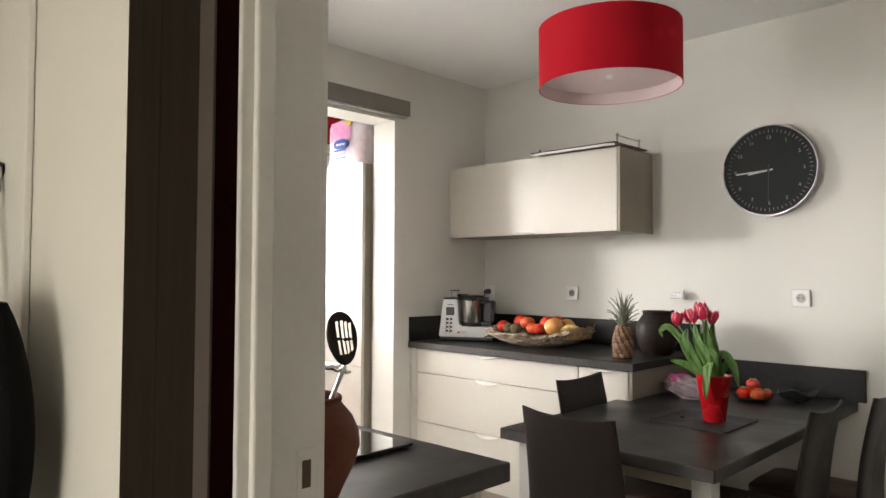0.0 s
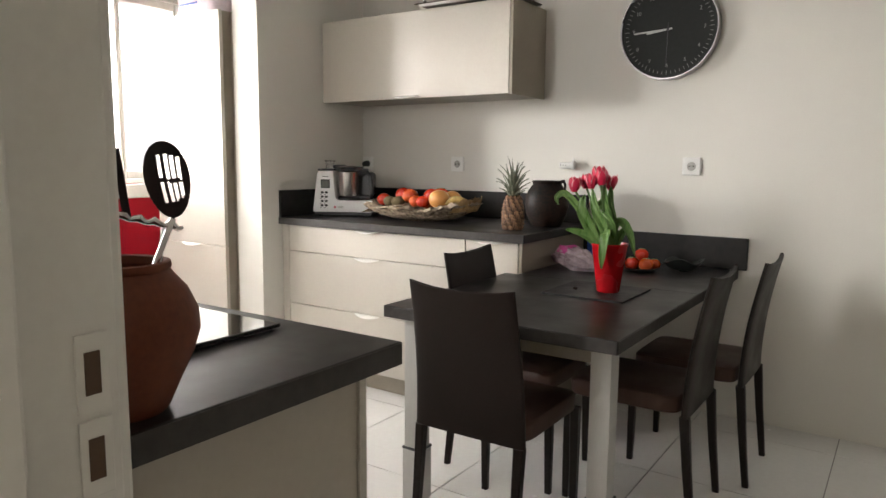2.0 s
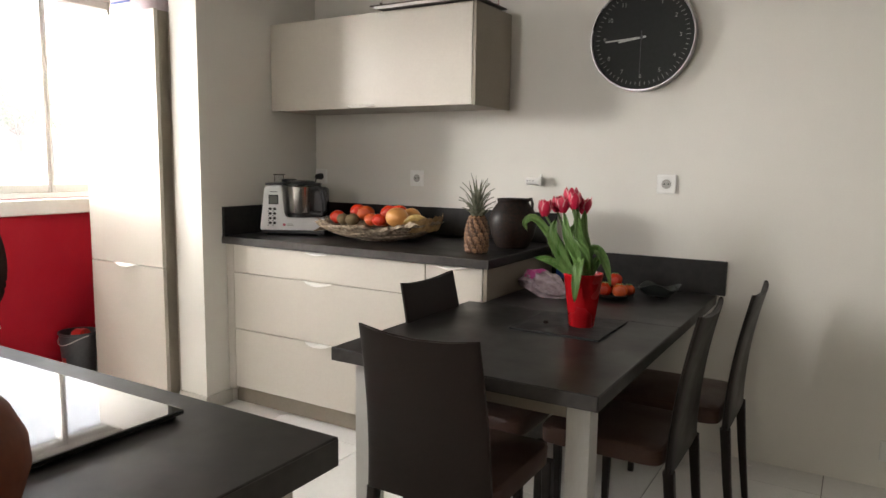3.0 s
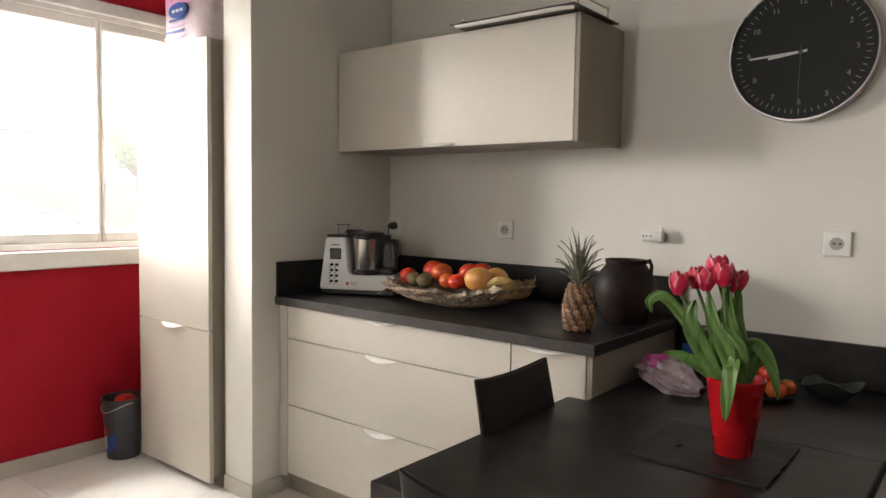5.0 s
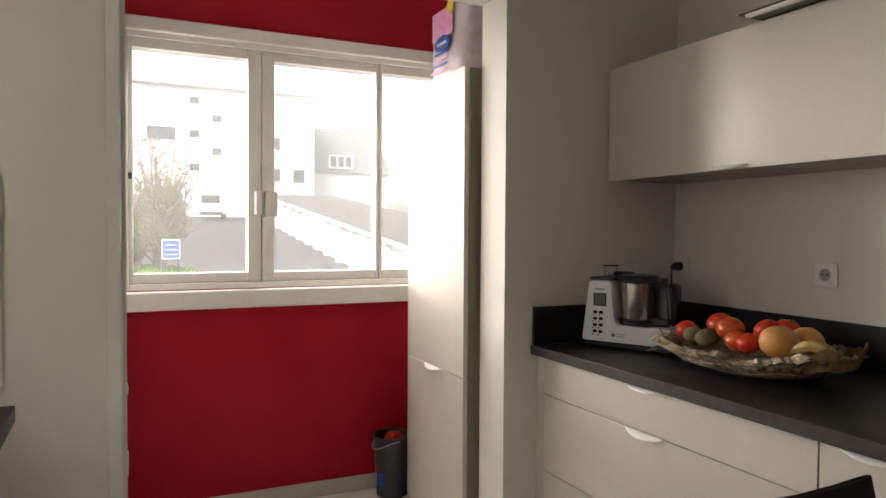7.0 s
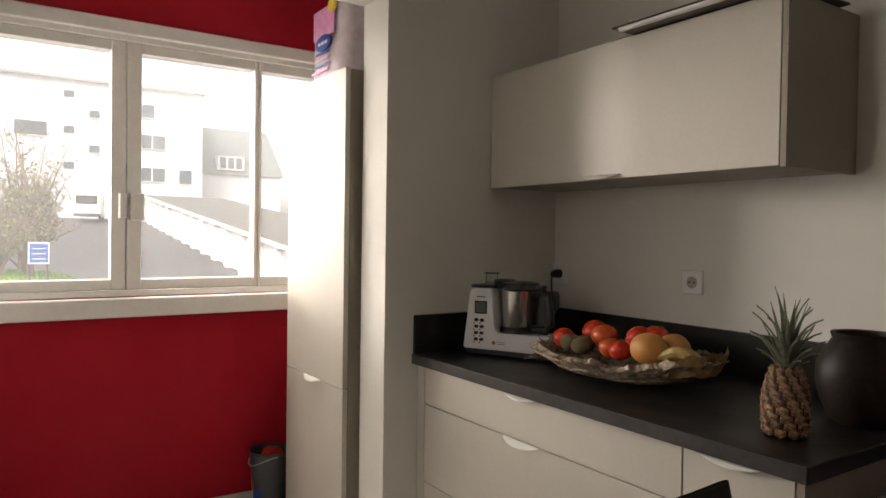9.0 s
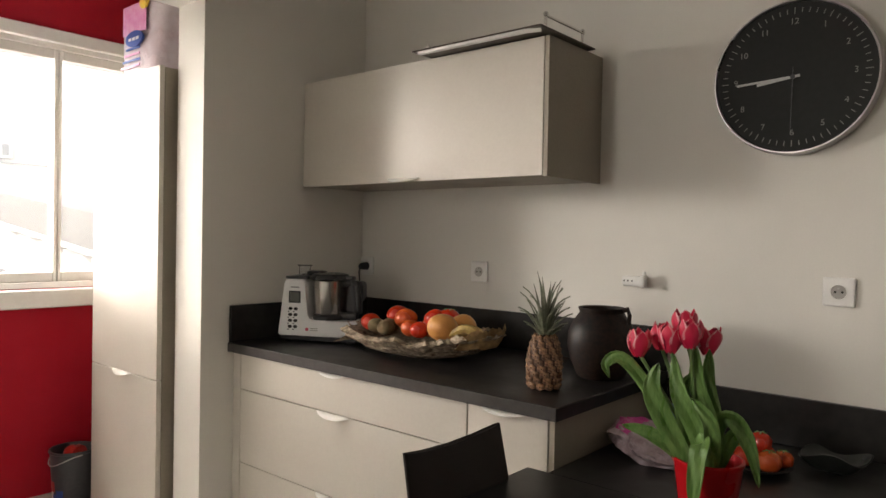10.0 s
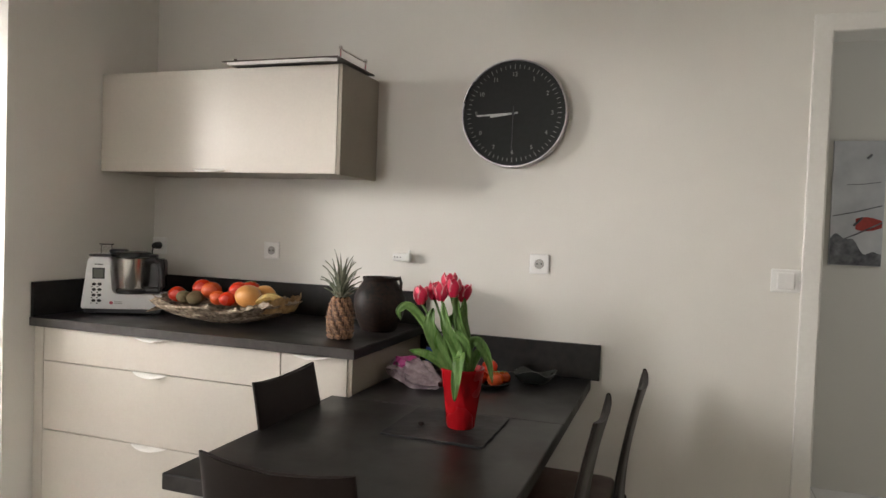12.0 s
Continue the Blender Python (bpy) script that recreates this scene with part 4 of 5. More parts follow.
part("lid_arm", box(-0.075, 0.0, -0.06, 0.0, 0.277, 0.298, 0.008), M_BLACK, lid, "", True)
part("lid_lip", box(0.07, 0.135, -0.062, -0.012, 0.262, 0.279, 0.007), M_BLACK, lid, "", True)
part("bowl_handle", tube([(0.085, -0.04, 0.25), (0.13, -0.045, 0.255), (0.148, -0.047, 0.235), (0.158, -0.048, 0.18), (0.160, -0.048, 0.13), (0.145, -0.045, 0.108), (0.07, -0.04, 0.108)], 0.014, 10, flat=1.3), M_BLACK, fp, "", True)
part("measuring_cup", lathe([(0.026, 0.2765), (0.024, 0.315), (0.032, 0.318), (0.032, 0.322), (0.026, 0.322), (0.022, 0.318), (0.022, 0.279), (0.0, 0.279)], 24, at=(-0.095, -0.03, 0)), M_CLEAR, fp, "clear cup", True)
part("mains_lead", tube([(0.205 + 0.026 * math.cos(k * 0.7), 0.03 + 0.0012 * k, 0.032 + 0.024 * math.sin(k * 0.7) + 0.002 * (k % 3)) for k in range(26)], 0.004, 6), M_BASE, fp, "coiled pale mains lead", True)

# ---- bark basket with fruit ----
BX, BY, BZ = -2.365, 3.21, 0.906
bk = thing("bark_basket", (BX, BY, BZ), "shallow oval basket of rough bark full of fruit", "basket", 6)
bk.scale = (1.05, 1.06, 0.96)


def bark(u, v):
    """Outside from the foot up to the rim for v under 0.55, then over the rim and down the inside."""
    a = 2 * math.pi * u
    out = v < 0.56
    s = min(1.0, v / 0.5) if out else max(0.0, 1 - (v - 0.6) / 0.4) if v > 0.6 else 1.0
    n1 = noise.noise(Vector((2.2 * math.cos(a), 2.2 * math.sin(a), 1.3)))
    n2 = noise.noise(Vector((7 * math.cos(a), 7 * math.sin(a), 4 * s)))
    n3 = noise.noise(Vector((22 * math.cos(a), 22 * math.sin(a), 9 * v))) + 0.6 * noise.noise(Vector((55 * math.cos(a), 40 * math.sin(a), 24 * v)))
    rim = 0.074 - 0.014 * max(0, -math.sin(a)) ** 2 + 0.018 * n1 + 0.028 * max(0, math.cos(a)) ** 3 + 0.012 * n3
    k = (0.46 + 0.54 * s ** 0.7) * (1 + 0.08 * n2 * s + 0.05 * n1 * s + 0.045 * n3 * s) - (0.0 if out else 0.10)
    lift = 0.012 * n2 * s + (0.0 if out else 0.012)
    return Vector((0.335 * k * math.cos(a), 0.185 * k * math.sin(a), max(0.004, 0.010 + rim * s ** 1.15 + lift)))


part("shell", sheet(bark, 220, 34), M_BARK, bk, "rough peeling bark", True)
part("floor", lathe([(0, 0.0), (0.9, 0.0), (1.0, 0.014), (0.95, 0.02), (0, 0.02)], 40, m=Matrix.Diagonal((0.12, 0.06, 1, 1))), M_BARK, bk, smooth=True)


def flake(u, v):
    a = -0.75 + 1.35 * u
    n = noise.noise(Vector((6 * u, 3 * v, 4.2)))
    e = noise.noise(Vector((17 * u, 2.0, 1.1)))
    k = 0.93 + 0.09 * v + 0.03 * n
    return Vector((0.335 * k * math.cos(a), 0.19 * k * math.sin(a), 0.062 + (0.07 + 0.022 * e) * v * (1.12 - (2 * u - 1) ** 6) + 0.01 * n))


part("bark_flap", sheet(flake, 34, 7), M_WICKER, bk, "curled tan bark flap", True)
chips = bmesh.new()
rnd = random.Random(8)
for k in range(420):
    u0, v0 = rnd.random(), rnd.uniform(0.12, 0.5)
    du, dv = rnd.uniform(0.012, 0.034), rnd.uniform(0.03, 0.07)
    lift, tilt = rnd.uniform(0.001, 0.0065), rnd.uniform(-0.6, 0.6)

    def chip(u, v):
        p = bark(u0 + du * (u - 0.5) + tilt * 0.02 * (v - 0.5), min(0.54, max(0.02, v0 + dv * (v - 0.5))))
        out = Vector((p.x, p.y * 2.5, 0)).normalized()
        return p + out * (lift * (0.4 + v) + 0.003 * noise.noise(p * 90))
    sheet(chip, 3, 2, 0.002, chips)
tagged(part("flaking_bark", chips, M_BARKCHIP, bk, "loose flaking bark"), kind="stuff")


def fruit(name, label, cat, r, at, squash, material, stalk=True, lump=0.06):
    t = thing(name, (BX + at[0], BY + at[1], BZ + at[2] + 0.020), label, cat, group="fruit in the basket")
    part("flesh", blob(r, (0, 0, 0), squash, lump, at[0] * 31), material, t, smooth=True)
    if stalk and at[2] > 0.117:
        for k in range(5):
            a = k * 1.257 + at[0] * 9
            part("sepal", tube([(0, 0, r * squash[2] * 0.93), (0.5 * r * math.cos(a), 0.5 * r * math.sin(a), r * squash[2] * 0.93)], 0.0022, 5), M_LEAF, t)


for x, y, z, r, m in ((-0.235, -0.03, 0.088, 0.040, M_TOMATO), (-0.155, 0.045, 0.115, 0.047, M_TOMATO), (-0.085, 0.015, 0.11, 0.046, M_ORANGE),
                      (0.035, 0.055, 0.115, 0.046, M_TOMATO), (0.075, 0.085, 0.118, 0.046, M_TOMATO), (0.0, -0.05, 0.087, 0.037, M_ORANGE), (0.058, -0.065, 0.087, 0.036, M_TOMATO),
                      (-0.02, 0.09, 0.075, 0.044, M_ORANGE)):
    fruit("tomato", "ripe red tomato lying in the bark basket" if m is M_TOMATO else "orange-red tomato lying in the bark basket", "tomato", r, (x, y, z), (1, 1, 0.86), m)
for x, y in ((-0.172, -0.062), (-0.105, -0.075), (-0.14, -0.02)):
    fruit("kiwi", "small brown kiwi lying in the bark basket", "kiwi", 0.031, (x, y, 0.08), (1.2, 1, 0.95), M_KIWI, False)
fruit("grapefruit", "yellow-orange grapefruit lying in the bark basket", "grapefruit", 0.056, (0.145, -0.035, 0.102), (1.05, 1, 0.9), M_GRAPEFRUIT, False, 0.03)
fruit("grapefruit", "yellow-orange grapefruit lying in the bark basket", "grapefruit", 0.05, (0.165, 0.06, 0.1), (1.05, 1, 0.9), M_GRAPEFRUIT, False, 0.03)
bn = thing("banana_bunch", (BX + 0.25, BY - 0.005, BZ + 0.088), "bunch of ripe yellow bananas in the bark basket", "bananas", group="fruit in the basket")
for k in range(4):
    pts = []
    for i in range(9):
        s = i / 8
        a = -0.9 + 1.5 * s
        pts.append((-0.055 + 0.13 * s - 0.01 * k, -0.03 + 0.024 * k + 0.02 * math.sin(a), 0.012 + 0.028 * math.sin(math.pi * s) - 0.005 * k))
    part("banana", tube(pts, 0.017, 7, taper=(0.35, 0.7, 0.95, 1, 1, 1, 0.9, 0.6, 0.3)), M_BANANA, bn, smooth=True)

# ---- pineapple ----
pa = thing("pineapple", (-1.703, 3.045, 0.906), "whole ripe pineapple standing on the worktop", "pineapple")
pa.scale = (1.12, 1.12, 1.12)
part("core", lathe([(0, 0), (0.030, 0.002), (0.041, 0.02), (0.0465, 0.055), (0.045, 0.09), (0.037, 0.125), (0.02, 0.148), (0, 0.152)], 24), mat("rind_groove", (0.05, 0.025, 0.013), None, 0.8), pa, smooth=True)
eye_mesh = None
for row in range(9):
    z = 0.012 + row * 0.0158
    q = (z - 0.06) / 0.092
    r = 0.0465 * math.sqrt(max(0.05, 1 - (0.78 if q > 0 else 0.5) * q * q)) - 0.001
    slope_ = math.degrees(math.atan2(0.0465 * 0.58 * q, 0.092))
    for k in range(10):
        a = 2 * math.pi * (k + 0.5 * (row % 2)) / 10 + 0.13 * row
        if eye_mesh is None:
            bm = lathe([(0.0150, -0.003), (0.0128, 0.0022), (0.008, 0.0036), (0.004, 0.0034), (0.0018, 0.0062), (0, 0.0066)], 6, m=Matrix.Diagonal((0.80, 0.98, 1, 1)))
            ob = part("eye", bm, M_PINE, pa)
            eye_mesh = ob.data
        else:
            ob = new("eye", eye_mesh)
            ob.parent = pa
        s = r / 0.0465
        ob.matrix_basis = Matrix.Translation((r * math.cos(a), r * math.sin(a), z)) @ Matrix.Rotation(a, 4, "Z") @ Matrix.Rotation(radians(90 - slope_ * 1.4), 4, "Y") @ Matrix.Diagonal((1, s, 1, 1))
rnd = random.Random(3)
for k in range(46):
    a, q = k * 2.399, k / 45
    ln = (0.05 + 0.10 * q) * rnd.uniform(0.85, 1.12)
    lean = (1 - q) * 0.62 + rnd.uniform(0.02, 0.14)
    curl = rnd.uniform(0.05, 0.4)

    def blade(u, v, a=a, ln=ln, lean=lean, q=q, curl=curl):
        w = 0.0082 * (1 - v) ** 0.7 * (0.7 + 0.3 * math.sin(3 * v))
        th = lean + curl * v * v
        r = 0.014 * (1 - 0.6 * q) + ln * v * math.sin(th)
        y = (u - 0.5) * 2 * w
        z = 0.138 + 0.022 * q + ln * v * math.cos(th) - 0.003 * (1 - abs(2 * u - 1))
        return Vector((r * math.cos(a) - y * math.sin(a), r * math.sin(a) + y * math.cos(a), z))
    part("crown_leaf", sheet(blade, 2, 7, 0.0012), M_CROWN, pa)

# ---- blackened clay jar ----
jr = thing("clay_jar", (-1.663, 3.33, 0.906), "old blackened clay jar with small handles", "jar")
jr.scale = (0.92, 0.92, 0.95)
part("vessel", lathe([(0, 0), (0.075, 0), (0.085, 0.01), (0.108, 0.06), (0.120, 0.11), (0.118, 0.155), (0.104, 0.19), (0.086, 0.214), (0.078, 0.226), (0.083, 0.238), (0.083, 0.243), (0.073, 0.241), (0.071, 0.22), (0.10, 0.16), (0.09, 0.06), (0, 0.02)], 48), M_JAR, jr, smooth=True)
part("handle", tube([(0.078, 0, 0.236), (0.098, 0, 0.243), (0.106, 0, 0.225), (0.104, 0, 0.192)], 0.007, 10, flat=1.4), M_JAR, jr, smooth=True)

# ---- on the table ----
sl = thing("slate_mat", (-1.115, 2.655, TZ), "square black slate mat lying on the table", "mat")


def slab(u, v):
    e = 0.004 * noise.noise(Vector((u * 7, v * 7, 0.3)))
    return Vector(((u - 0.5) * 0.32 + (e if v in (0, 1) else e), (v - 0.5) * 0.325 + e, 0.007 + 0.0008 * noise.noise(Vector((u * 12, v * 12, 2)))))


part("slab", sheet(slab, 20, 20, 0.0065), M_SLATE, sl)
tp = thing("tulip_pot", (-1.073, 2.657, TZ + 0.0075), "glossy red plant pot with blooming pink-red tulips", "potted plant")
part("pot", lathe([(0, 0), (0.041, 0), (0.044, 0.004), (0.0665, 0.176), (0.0695, 0.180), (0.0695, 0.187), (0.065, 0.188), (0.061, 0.155), (0, 0.150)], 48), M_REDPOT, tp, "glossy red pot", True)
part("soil", lathe([(0, 0.152), (0.05, 0.150), (0.0605, 0.148)], 24), mat("potting_soil", (0.03, 0.02, 0.014), None, 0.95, bump=0.6), tp)


def tulip(base, tip, open_=0.5, r=0.0245):
    b0, b1 = Vector(base), Vector(tip)
    mid = b0.lerp(b1, 0.5) + Vector((0.012 * math.sin(b1.x * 80), 0.012 * math.cos(b1.y * 70), 0))
    st = part("stem", tube([b0, b0.lerp(mid, 0.6), mid, mid.lerp(b1, 0.6), b1], 0.004, 8), M_STEM, tp, "", True)
    for k in range(6):
        a = k * math.pi / 3 + b1.x * 40
        inner = k % 2

        def petal(u, v, a=a, inner=inner, grow=1.0):
            w = 0.80 * max(0.02, math.sin(math.pi * (0.16 + 0.84 * v))) ** 0.55
            rr = r * math.sin(math.pi * (0.13 + 0.60 * v)) * (0.88 if inner else 1.0) * (1 + (open_ - 0.35) * v ** 3) * grow
            th = a + (u - 0.5) * 2 * w
            return Vector((rr * math.cos(th), rr * math.sin(th), v * (0.057 if inner else 0.053) - 0.006 + 0.002 * math.sin(u * 9 + a)))
        bm = sheet(petal, 6, 9, 0.0012)
        count = len(bm.faces)
        for lo in (0.0, 0.86):
            sheet(lambda u, v: petal(lo + 0.14 * u, 0.35 + 0.65 * v, grow=1.02), 2, 7, 0.0016, bm)
        bm.faces.ensure_lookup_table()
        for f in bm.faces[count:]:
            f.material_index = 1
        bm.transform(Matrix.Translation(b1))
        part("petal", bm, M_PETAL, st, "", True).data.materials.append(M_PETALEDGE)


TULIPS = ((-0.138, -0.01, 0.388, 0.45), (-0.098, 0.03, 0.400, 0.2), (-0.075, -0.018, 0.402, 0.6), (-0.052, 0.022, 0.430, 0.55), (-0.038, -0.03, 0.416, 0.5), (-0.006, 0.03, 0.396, 0.8))
for k, (r_, d_, z, o) in enumerate(TULIPS):
    tulip((0.016 * math.sin(k * 2), 0.016 * math.cos(k * 2), 0.148), (0.95 * r_ - 0.31 * d_, 0.31 * r_ + 0.95 * d_, z), o)


def leaf(w, *points):
    """A broad tulip leaf along a line of (across, towards the hall, up), folded lightly along its midrib."""
    line = [Vector((0.957 * a + 0.29 * f, 0.29 * a - 0.957 * f, z)) for a, f, z in points]

    def along(v):
        q = v * (len(line) - 1)
        i = min(int(q), len(line) - 2)
        p0, p1, p2, p3 = line[max(i - 1, 0)], line[i], line[i + 1], line[min(i + 2, len(line) - 1)]
        f = q - i
        return 0.5 * (2 * p1 + (p2 - p0) * f + (2 * p0 - 5 * p1 + 4 * p2 - p3) * f ** 2 + (3 * p1 - p0 - 3 * p2 + p3) * f ** 3)

    def fn(u, v):
        d = (along(min(1, v + 0.02)) - along(max(0, v - 0.02))).normalized()
        view = Vector((0.29 + 0.35 * math.sin(w * 900), -0.957, 0.25)).normalized()
        side = d.cross(view).normalized()
        s = max(0.03, math.sin(math.pi * (0.12 + 0.88 * v)) ** 0.65 if v < 1 else 0.03)
        e = (u - 0.5) * 2
        return along(v) + side * (e * w * s) + view * (0.28 * w * s * abs(e) + 0.003 * math.sin(11 * v + 5 * e))
    part("leaf", sheet(fn, 6, 22, 0.0014), M_LEAF, tp, "", True)


leaf(0.0191, (0.0, 0.01, 0.145), (-0.006, 0.045, 0.225), (-0.012, 0.082, 0.225), (-0.018, 0.092, 0.165), (-0.022, 0.088, 0.100))
leaf(0.0165, (0.012, 0.0, 0.145), (0.014, 0.0, 0.25), (0.045, 0.01, 0.27), (0.078, 0.012, 0.215), (0.094, 0.01, 0.145))
leaf(0.0157, (-0.02, 0.0, 0.145), (-0.055, 0.01, 0.19), (-0.11, 0.015, 0.225), (-0.168, 0.012, 0.236))
leaf(0.0139, (-0.025, 0.0, 0.145), (-0.075, 0.0, 0.245), (-0.135, 0.0, 0.335), (-0.178, 0.0, 0.375), (-0.207, 0.0, 0.358), (-0.20, 0.0, 0.33))
leaf(0.0209, (-0.02, 0.02, 0.145), (-0.07, 0.025, 0.235), (-0.108, 0.025, 0.315), (-0.098, 0.02, 0.372))
leaf(0.0183, (0.0, 0.02, 0.145), (-0.02, 0.035, 0.24), (-0.055, 0.035, 0.32), (-0.07, 0.02, 0.395))
leaf(0.0174, (0.008, 0.01, 0.145), (0.004, 0.02, 0.25), (-0.022, 0.025, 0.335), (-0.028, 0.015, 0.415))
leaf(0.0157, (0.016, 0.0, 0.145), (0.012, -0.005, 0.25), (-0.004, 0.0, 0.34), (-0.002, 0.0, 0.405))
leaf(0.0148, (0.012, -0.015, 0.145), (0.04, -0.025, 0.22), (0.068, -0.03, 0.235), (0.09, -0.03, 0.19))
leaf(0.0165, (0.0, 0.025, 0.145), (0.008, 0.05, 0.21), (0.004, 0.062, 0.27), (-0.03, 0.05, 0.315))
leaf(0.0148, (-0.01, 0.01, 0.145), (-0.045, 0.02, 0.25), (-0.05, 0.02, 0.32), (-0.03, 0.02, 0.36))

td = thing("tomato_dish", (-1.15, 3.28, TZ), "dark shallow dish with ripe red tomatoes", "dish")
part("dish", lathe([(0, 0.001), (0.05, 0.0), (0.085, 0.016), (0.088, 0.019), (0.08, 0.02), (0.05, 0.006), (0, 0.006)], 36), M_SLATE, td, smooth=True)
for x, y, z, r in ((-0.035, -0.02, 0.036, 0.033), (0.033, -0.025, 0.036, 0.034), (0.0, 0.04, 0.036, 0.033), (0.055, 0.03, 0.034, 0.028), (0.002, 0.002, 0.078, 0.032), (-0.055, 0.03, 0.034, 0.028)):
    t = thing("tomato", (-1.15 + x, 3.28 + y, TZ + z), "ripe orange-red tomato piled in a dark dish", "tomato", group="tomatoes on the table")
    part("flesh", blob(r, (0, 0, 0), (1, 1, 0.88), 0.06, x * 40), M_TOMATO if x < 0.03 else M_ORANGE, t, smooth=True)
    for k in range(5):
        part("sepal", tube([(0, 0, r * 0.83), (0.5 * r * math.cos(k * 1.257), 0.5 * r * math.sin(k * 1.257), r * 0.83)], 0.002, 5), M_LEAF, t)
gb = thing("dark_bowl", (-0.985, 3.40, TZ), "small black leaf-shaped bowl on the table", "bowl")
part("bowl", sheet(lambda u, v: Vector((0.085 * (0.25 + 0.75 * v) * math.cos(2 * math.pi * u) * (1 + 0.15 * math.sin(4 * math.pi * u)), 0.06 * (0.25 + 0.75 * v) * math.sin(2 * math.pi * u), 0.004 + 0.045 * v * v + 0.012 * v * math.sin(6 * math.pi * u))), 40, 6, 0.004), M_FOIL, gb, smooth=True)
part("base", lathe([(0, 0), (0.022, 0), (0.024, 0.006), (0, 0.007)], 20), M_FOIL, gb)
pb = thing("plastic_bag", (-1.43, 3.16, TZ), "crumpled translucent plastic bag with pink print on the table", "bag", -20)
pb.scale = (1.08, 1.2, 1.15)


def crumple(u, v):
    a, z = 2 * math.pi * u, v
    r = math.sin(math.pi * (0.06 + 0.90 * v)) ** 0.7
    k = 1 + 0.35 * noise.noise(Vector((3 * math.cos(a), 3 * math.sin(a), 4 * v))) + 0.16 * noise.noise(Vector((9 * math.cos(a), 9 * math.sin(a), 9 * v)))
    return Vector((-0.12 + 0.25 * v, 0.062 * r * k * math.cos(a), max(0.001, 0.036 + 0.044 * r * k * math.sin(a) + 0.015 * math.sin(5 * v))))


part("film", sheet(crumple, 40, 28), M_BAGFILM, pb, "", True)
part("print", sheet(lambda u, v: crumple(0.22 + 0.22 * u, 0.25 + 0.25 * v) + Vector((0, -0.001, 0.004)), 10, 10), M_MAGENTA, pb, "magenta print", True)
part("contents", blob(0.04, (-0.03, 0.0, 0.036), (1.6, 0.9, 0.8), 0.3, 2.0), M_WICKER, pb, "", True)
bl = thing("blue_packet", (-1.46, 3.50, TZ), "blue and black packet standing against the upstand", "packet")
part("packet", box(-0.03, 0.05, -0.04, 0.04, 0, 0.155, 0.008), M_BLACK, bl)
part("label_band", box(-0.0295, 0.0495, -0.0415, -0.039, 0.03, 0.10, 0.001), M_BLUE, bl, "blue band")
wd = thing("walnut_half", (-1.19, 2.615, TZ + 0.0075), "tiny dark seed husk on the slate", "husk")
part("husk", blob(0.008, (0, 0, 0.006), (1.2, 1, 0.8), 0.4, 1.0, sub=2), M_JAR, wd, smooth=True)

# ---- corridor picture ----
pc = thing("canvas_picture", (0.45, 4.849, 1.57), "unframed grey abstract canvas with dark strokes and red patch", "picture")
part("canvas", box(-0.13, 0.12, -0.02, 0, -0.335, 0.335, 0.002), mat("canvas_grey", (0.60, 0.60, 0.60), (0.44, 0.45, 0.46), 0.8, fine=10, coarse=4), pc)
M_INK = mat("canvas_dark", (0.06, 0.06, 0.066), (0.24, 0.24, 0.25), 0.8, fine=30, coarse=9)
part("dark_stroke", sheet(lambda u, v: Vector((-0.128 + 0.246 * u, -0.0206, -0.332 + v * (0.11 + 0.05 * math.sin(5 * u + 0.6) + 0.015 * math.sin(17 * u)))), 20, 4), M_INK, pc)
part("red_patch", sheet(lambda u, v: Vector((-0.01 + 0.125 * u, -0.0209, -0.11 + 0.075 * (v - 0.5) * (0.6 + 0.4 * math.sin(3 * u + 0.4)))), 12, 3), mat("canvas_red", (0.45, 0.06, 0.05), (0.3, 0.05, 0.04), 0.8), pc)
for x0, z0, x1, z1, w in ((-0.12, -0.22, 0.115, -0.10, 0.004), (-0.12, -0.07, 0.11, -0.01, 0.003), (-0.06, 0.10, 0.10, 0.115, 0.002), (-0.02, -0.12, 0.02, -0.075, 0.006), (0.03, 0.24, 0.05, 0.262, 0.006)):
    part("ink_line", tube([(x0, -0.021, z0), ((x0 + x1) / 2, -0.021, (z0 + z1) / 2 - 0.004), (x1, -0.021, z1)], w, 5), M_INK, pc)

# ---- hallway beside the door ----
hs = thing("hall_stand", (-0.87, 0.3145, 0), "tall dark-stained wooden hallstand with console shelf", "hallstand")
part("panel", box(-0.133, -0.008, -0.032, 0, 0.844, 2.3, 0.002), M_DARKWOOD, hs)
part("panel", box(-0.004, 0.122, -0.034, 0, 0.844, 2.3, 0.002), M_DARKWOOD, hs)
part("console", box(-0.155, 0.122, -0.20, 0, 0.803, 0.843, 0.003), M_DARKWOOD, hs)
part("cabinet", box(-0.15, 0.12, -0.19, 0, 0.0, 0.802, 0.002), M_DARKWOOD, hs)
part("low_cabinet", box(-0.60, -0.156, -0.19, 0, 0.0, 0.735, 0.002), M_DARKWOOD, hs)
part("edge_strip", box(0.1235, 0.163, -0.0385, -0.0345, 0, 2.3, 0.001), mat("strip_brown", (0.045, 0.032, 0.024), (0.036, 0.025, 0.019), 0.6), hs, "brown edge strip")
part("end_board", box(0.1235, 0.163, -0.034, 0, 0, 2.3, 0.001), M_MAROON, hs, "dark maroon side of the stand")
M_BOXPAPER = mat("box_paper_grey", (0.10, 0.10, 0.095), (0.06, 0.06, 0.058), 0.6, coarse=25)
M_BOXPINK = mat("box_pink_print", (0.16, 0.028, 0.05), (0.10, 0.03, 0.045), 0.6, coarse=25)
M_BOXDARK = mat("box_dark_card", (0.010, 0.010, 0.011), (0.018, 0.018, 0.019), 0.6, spec=0.1)
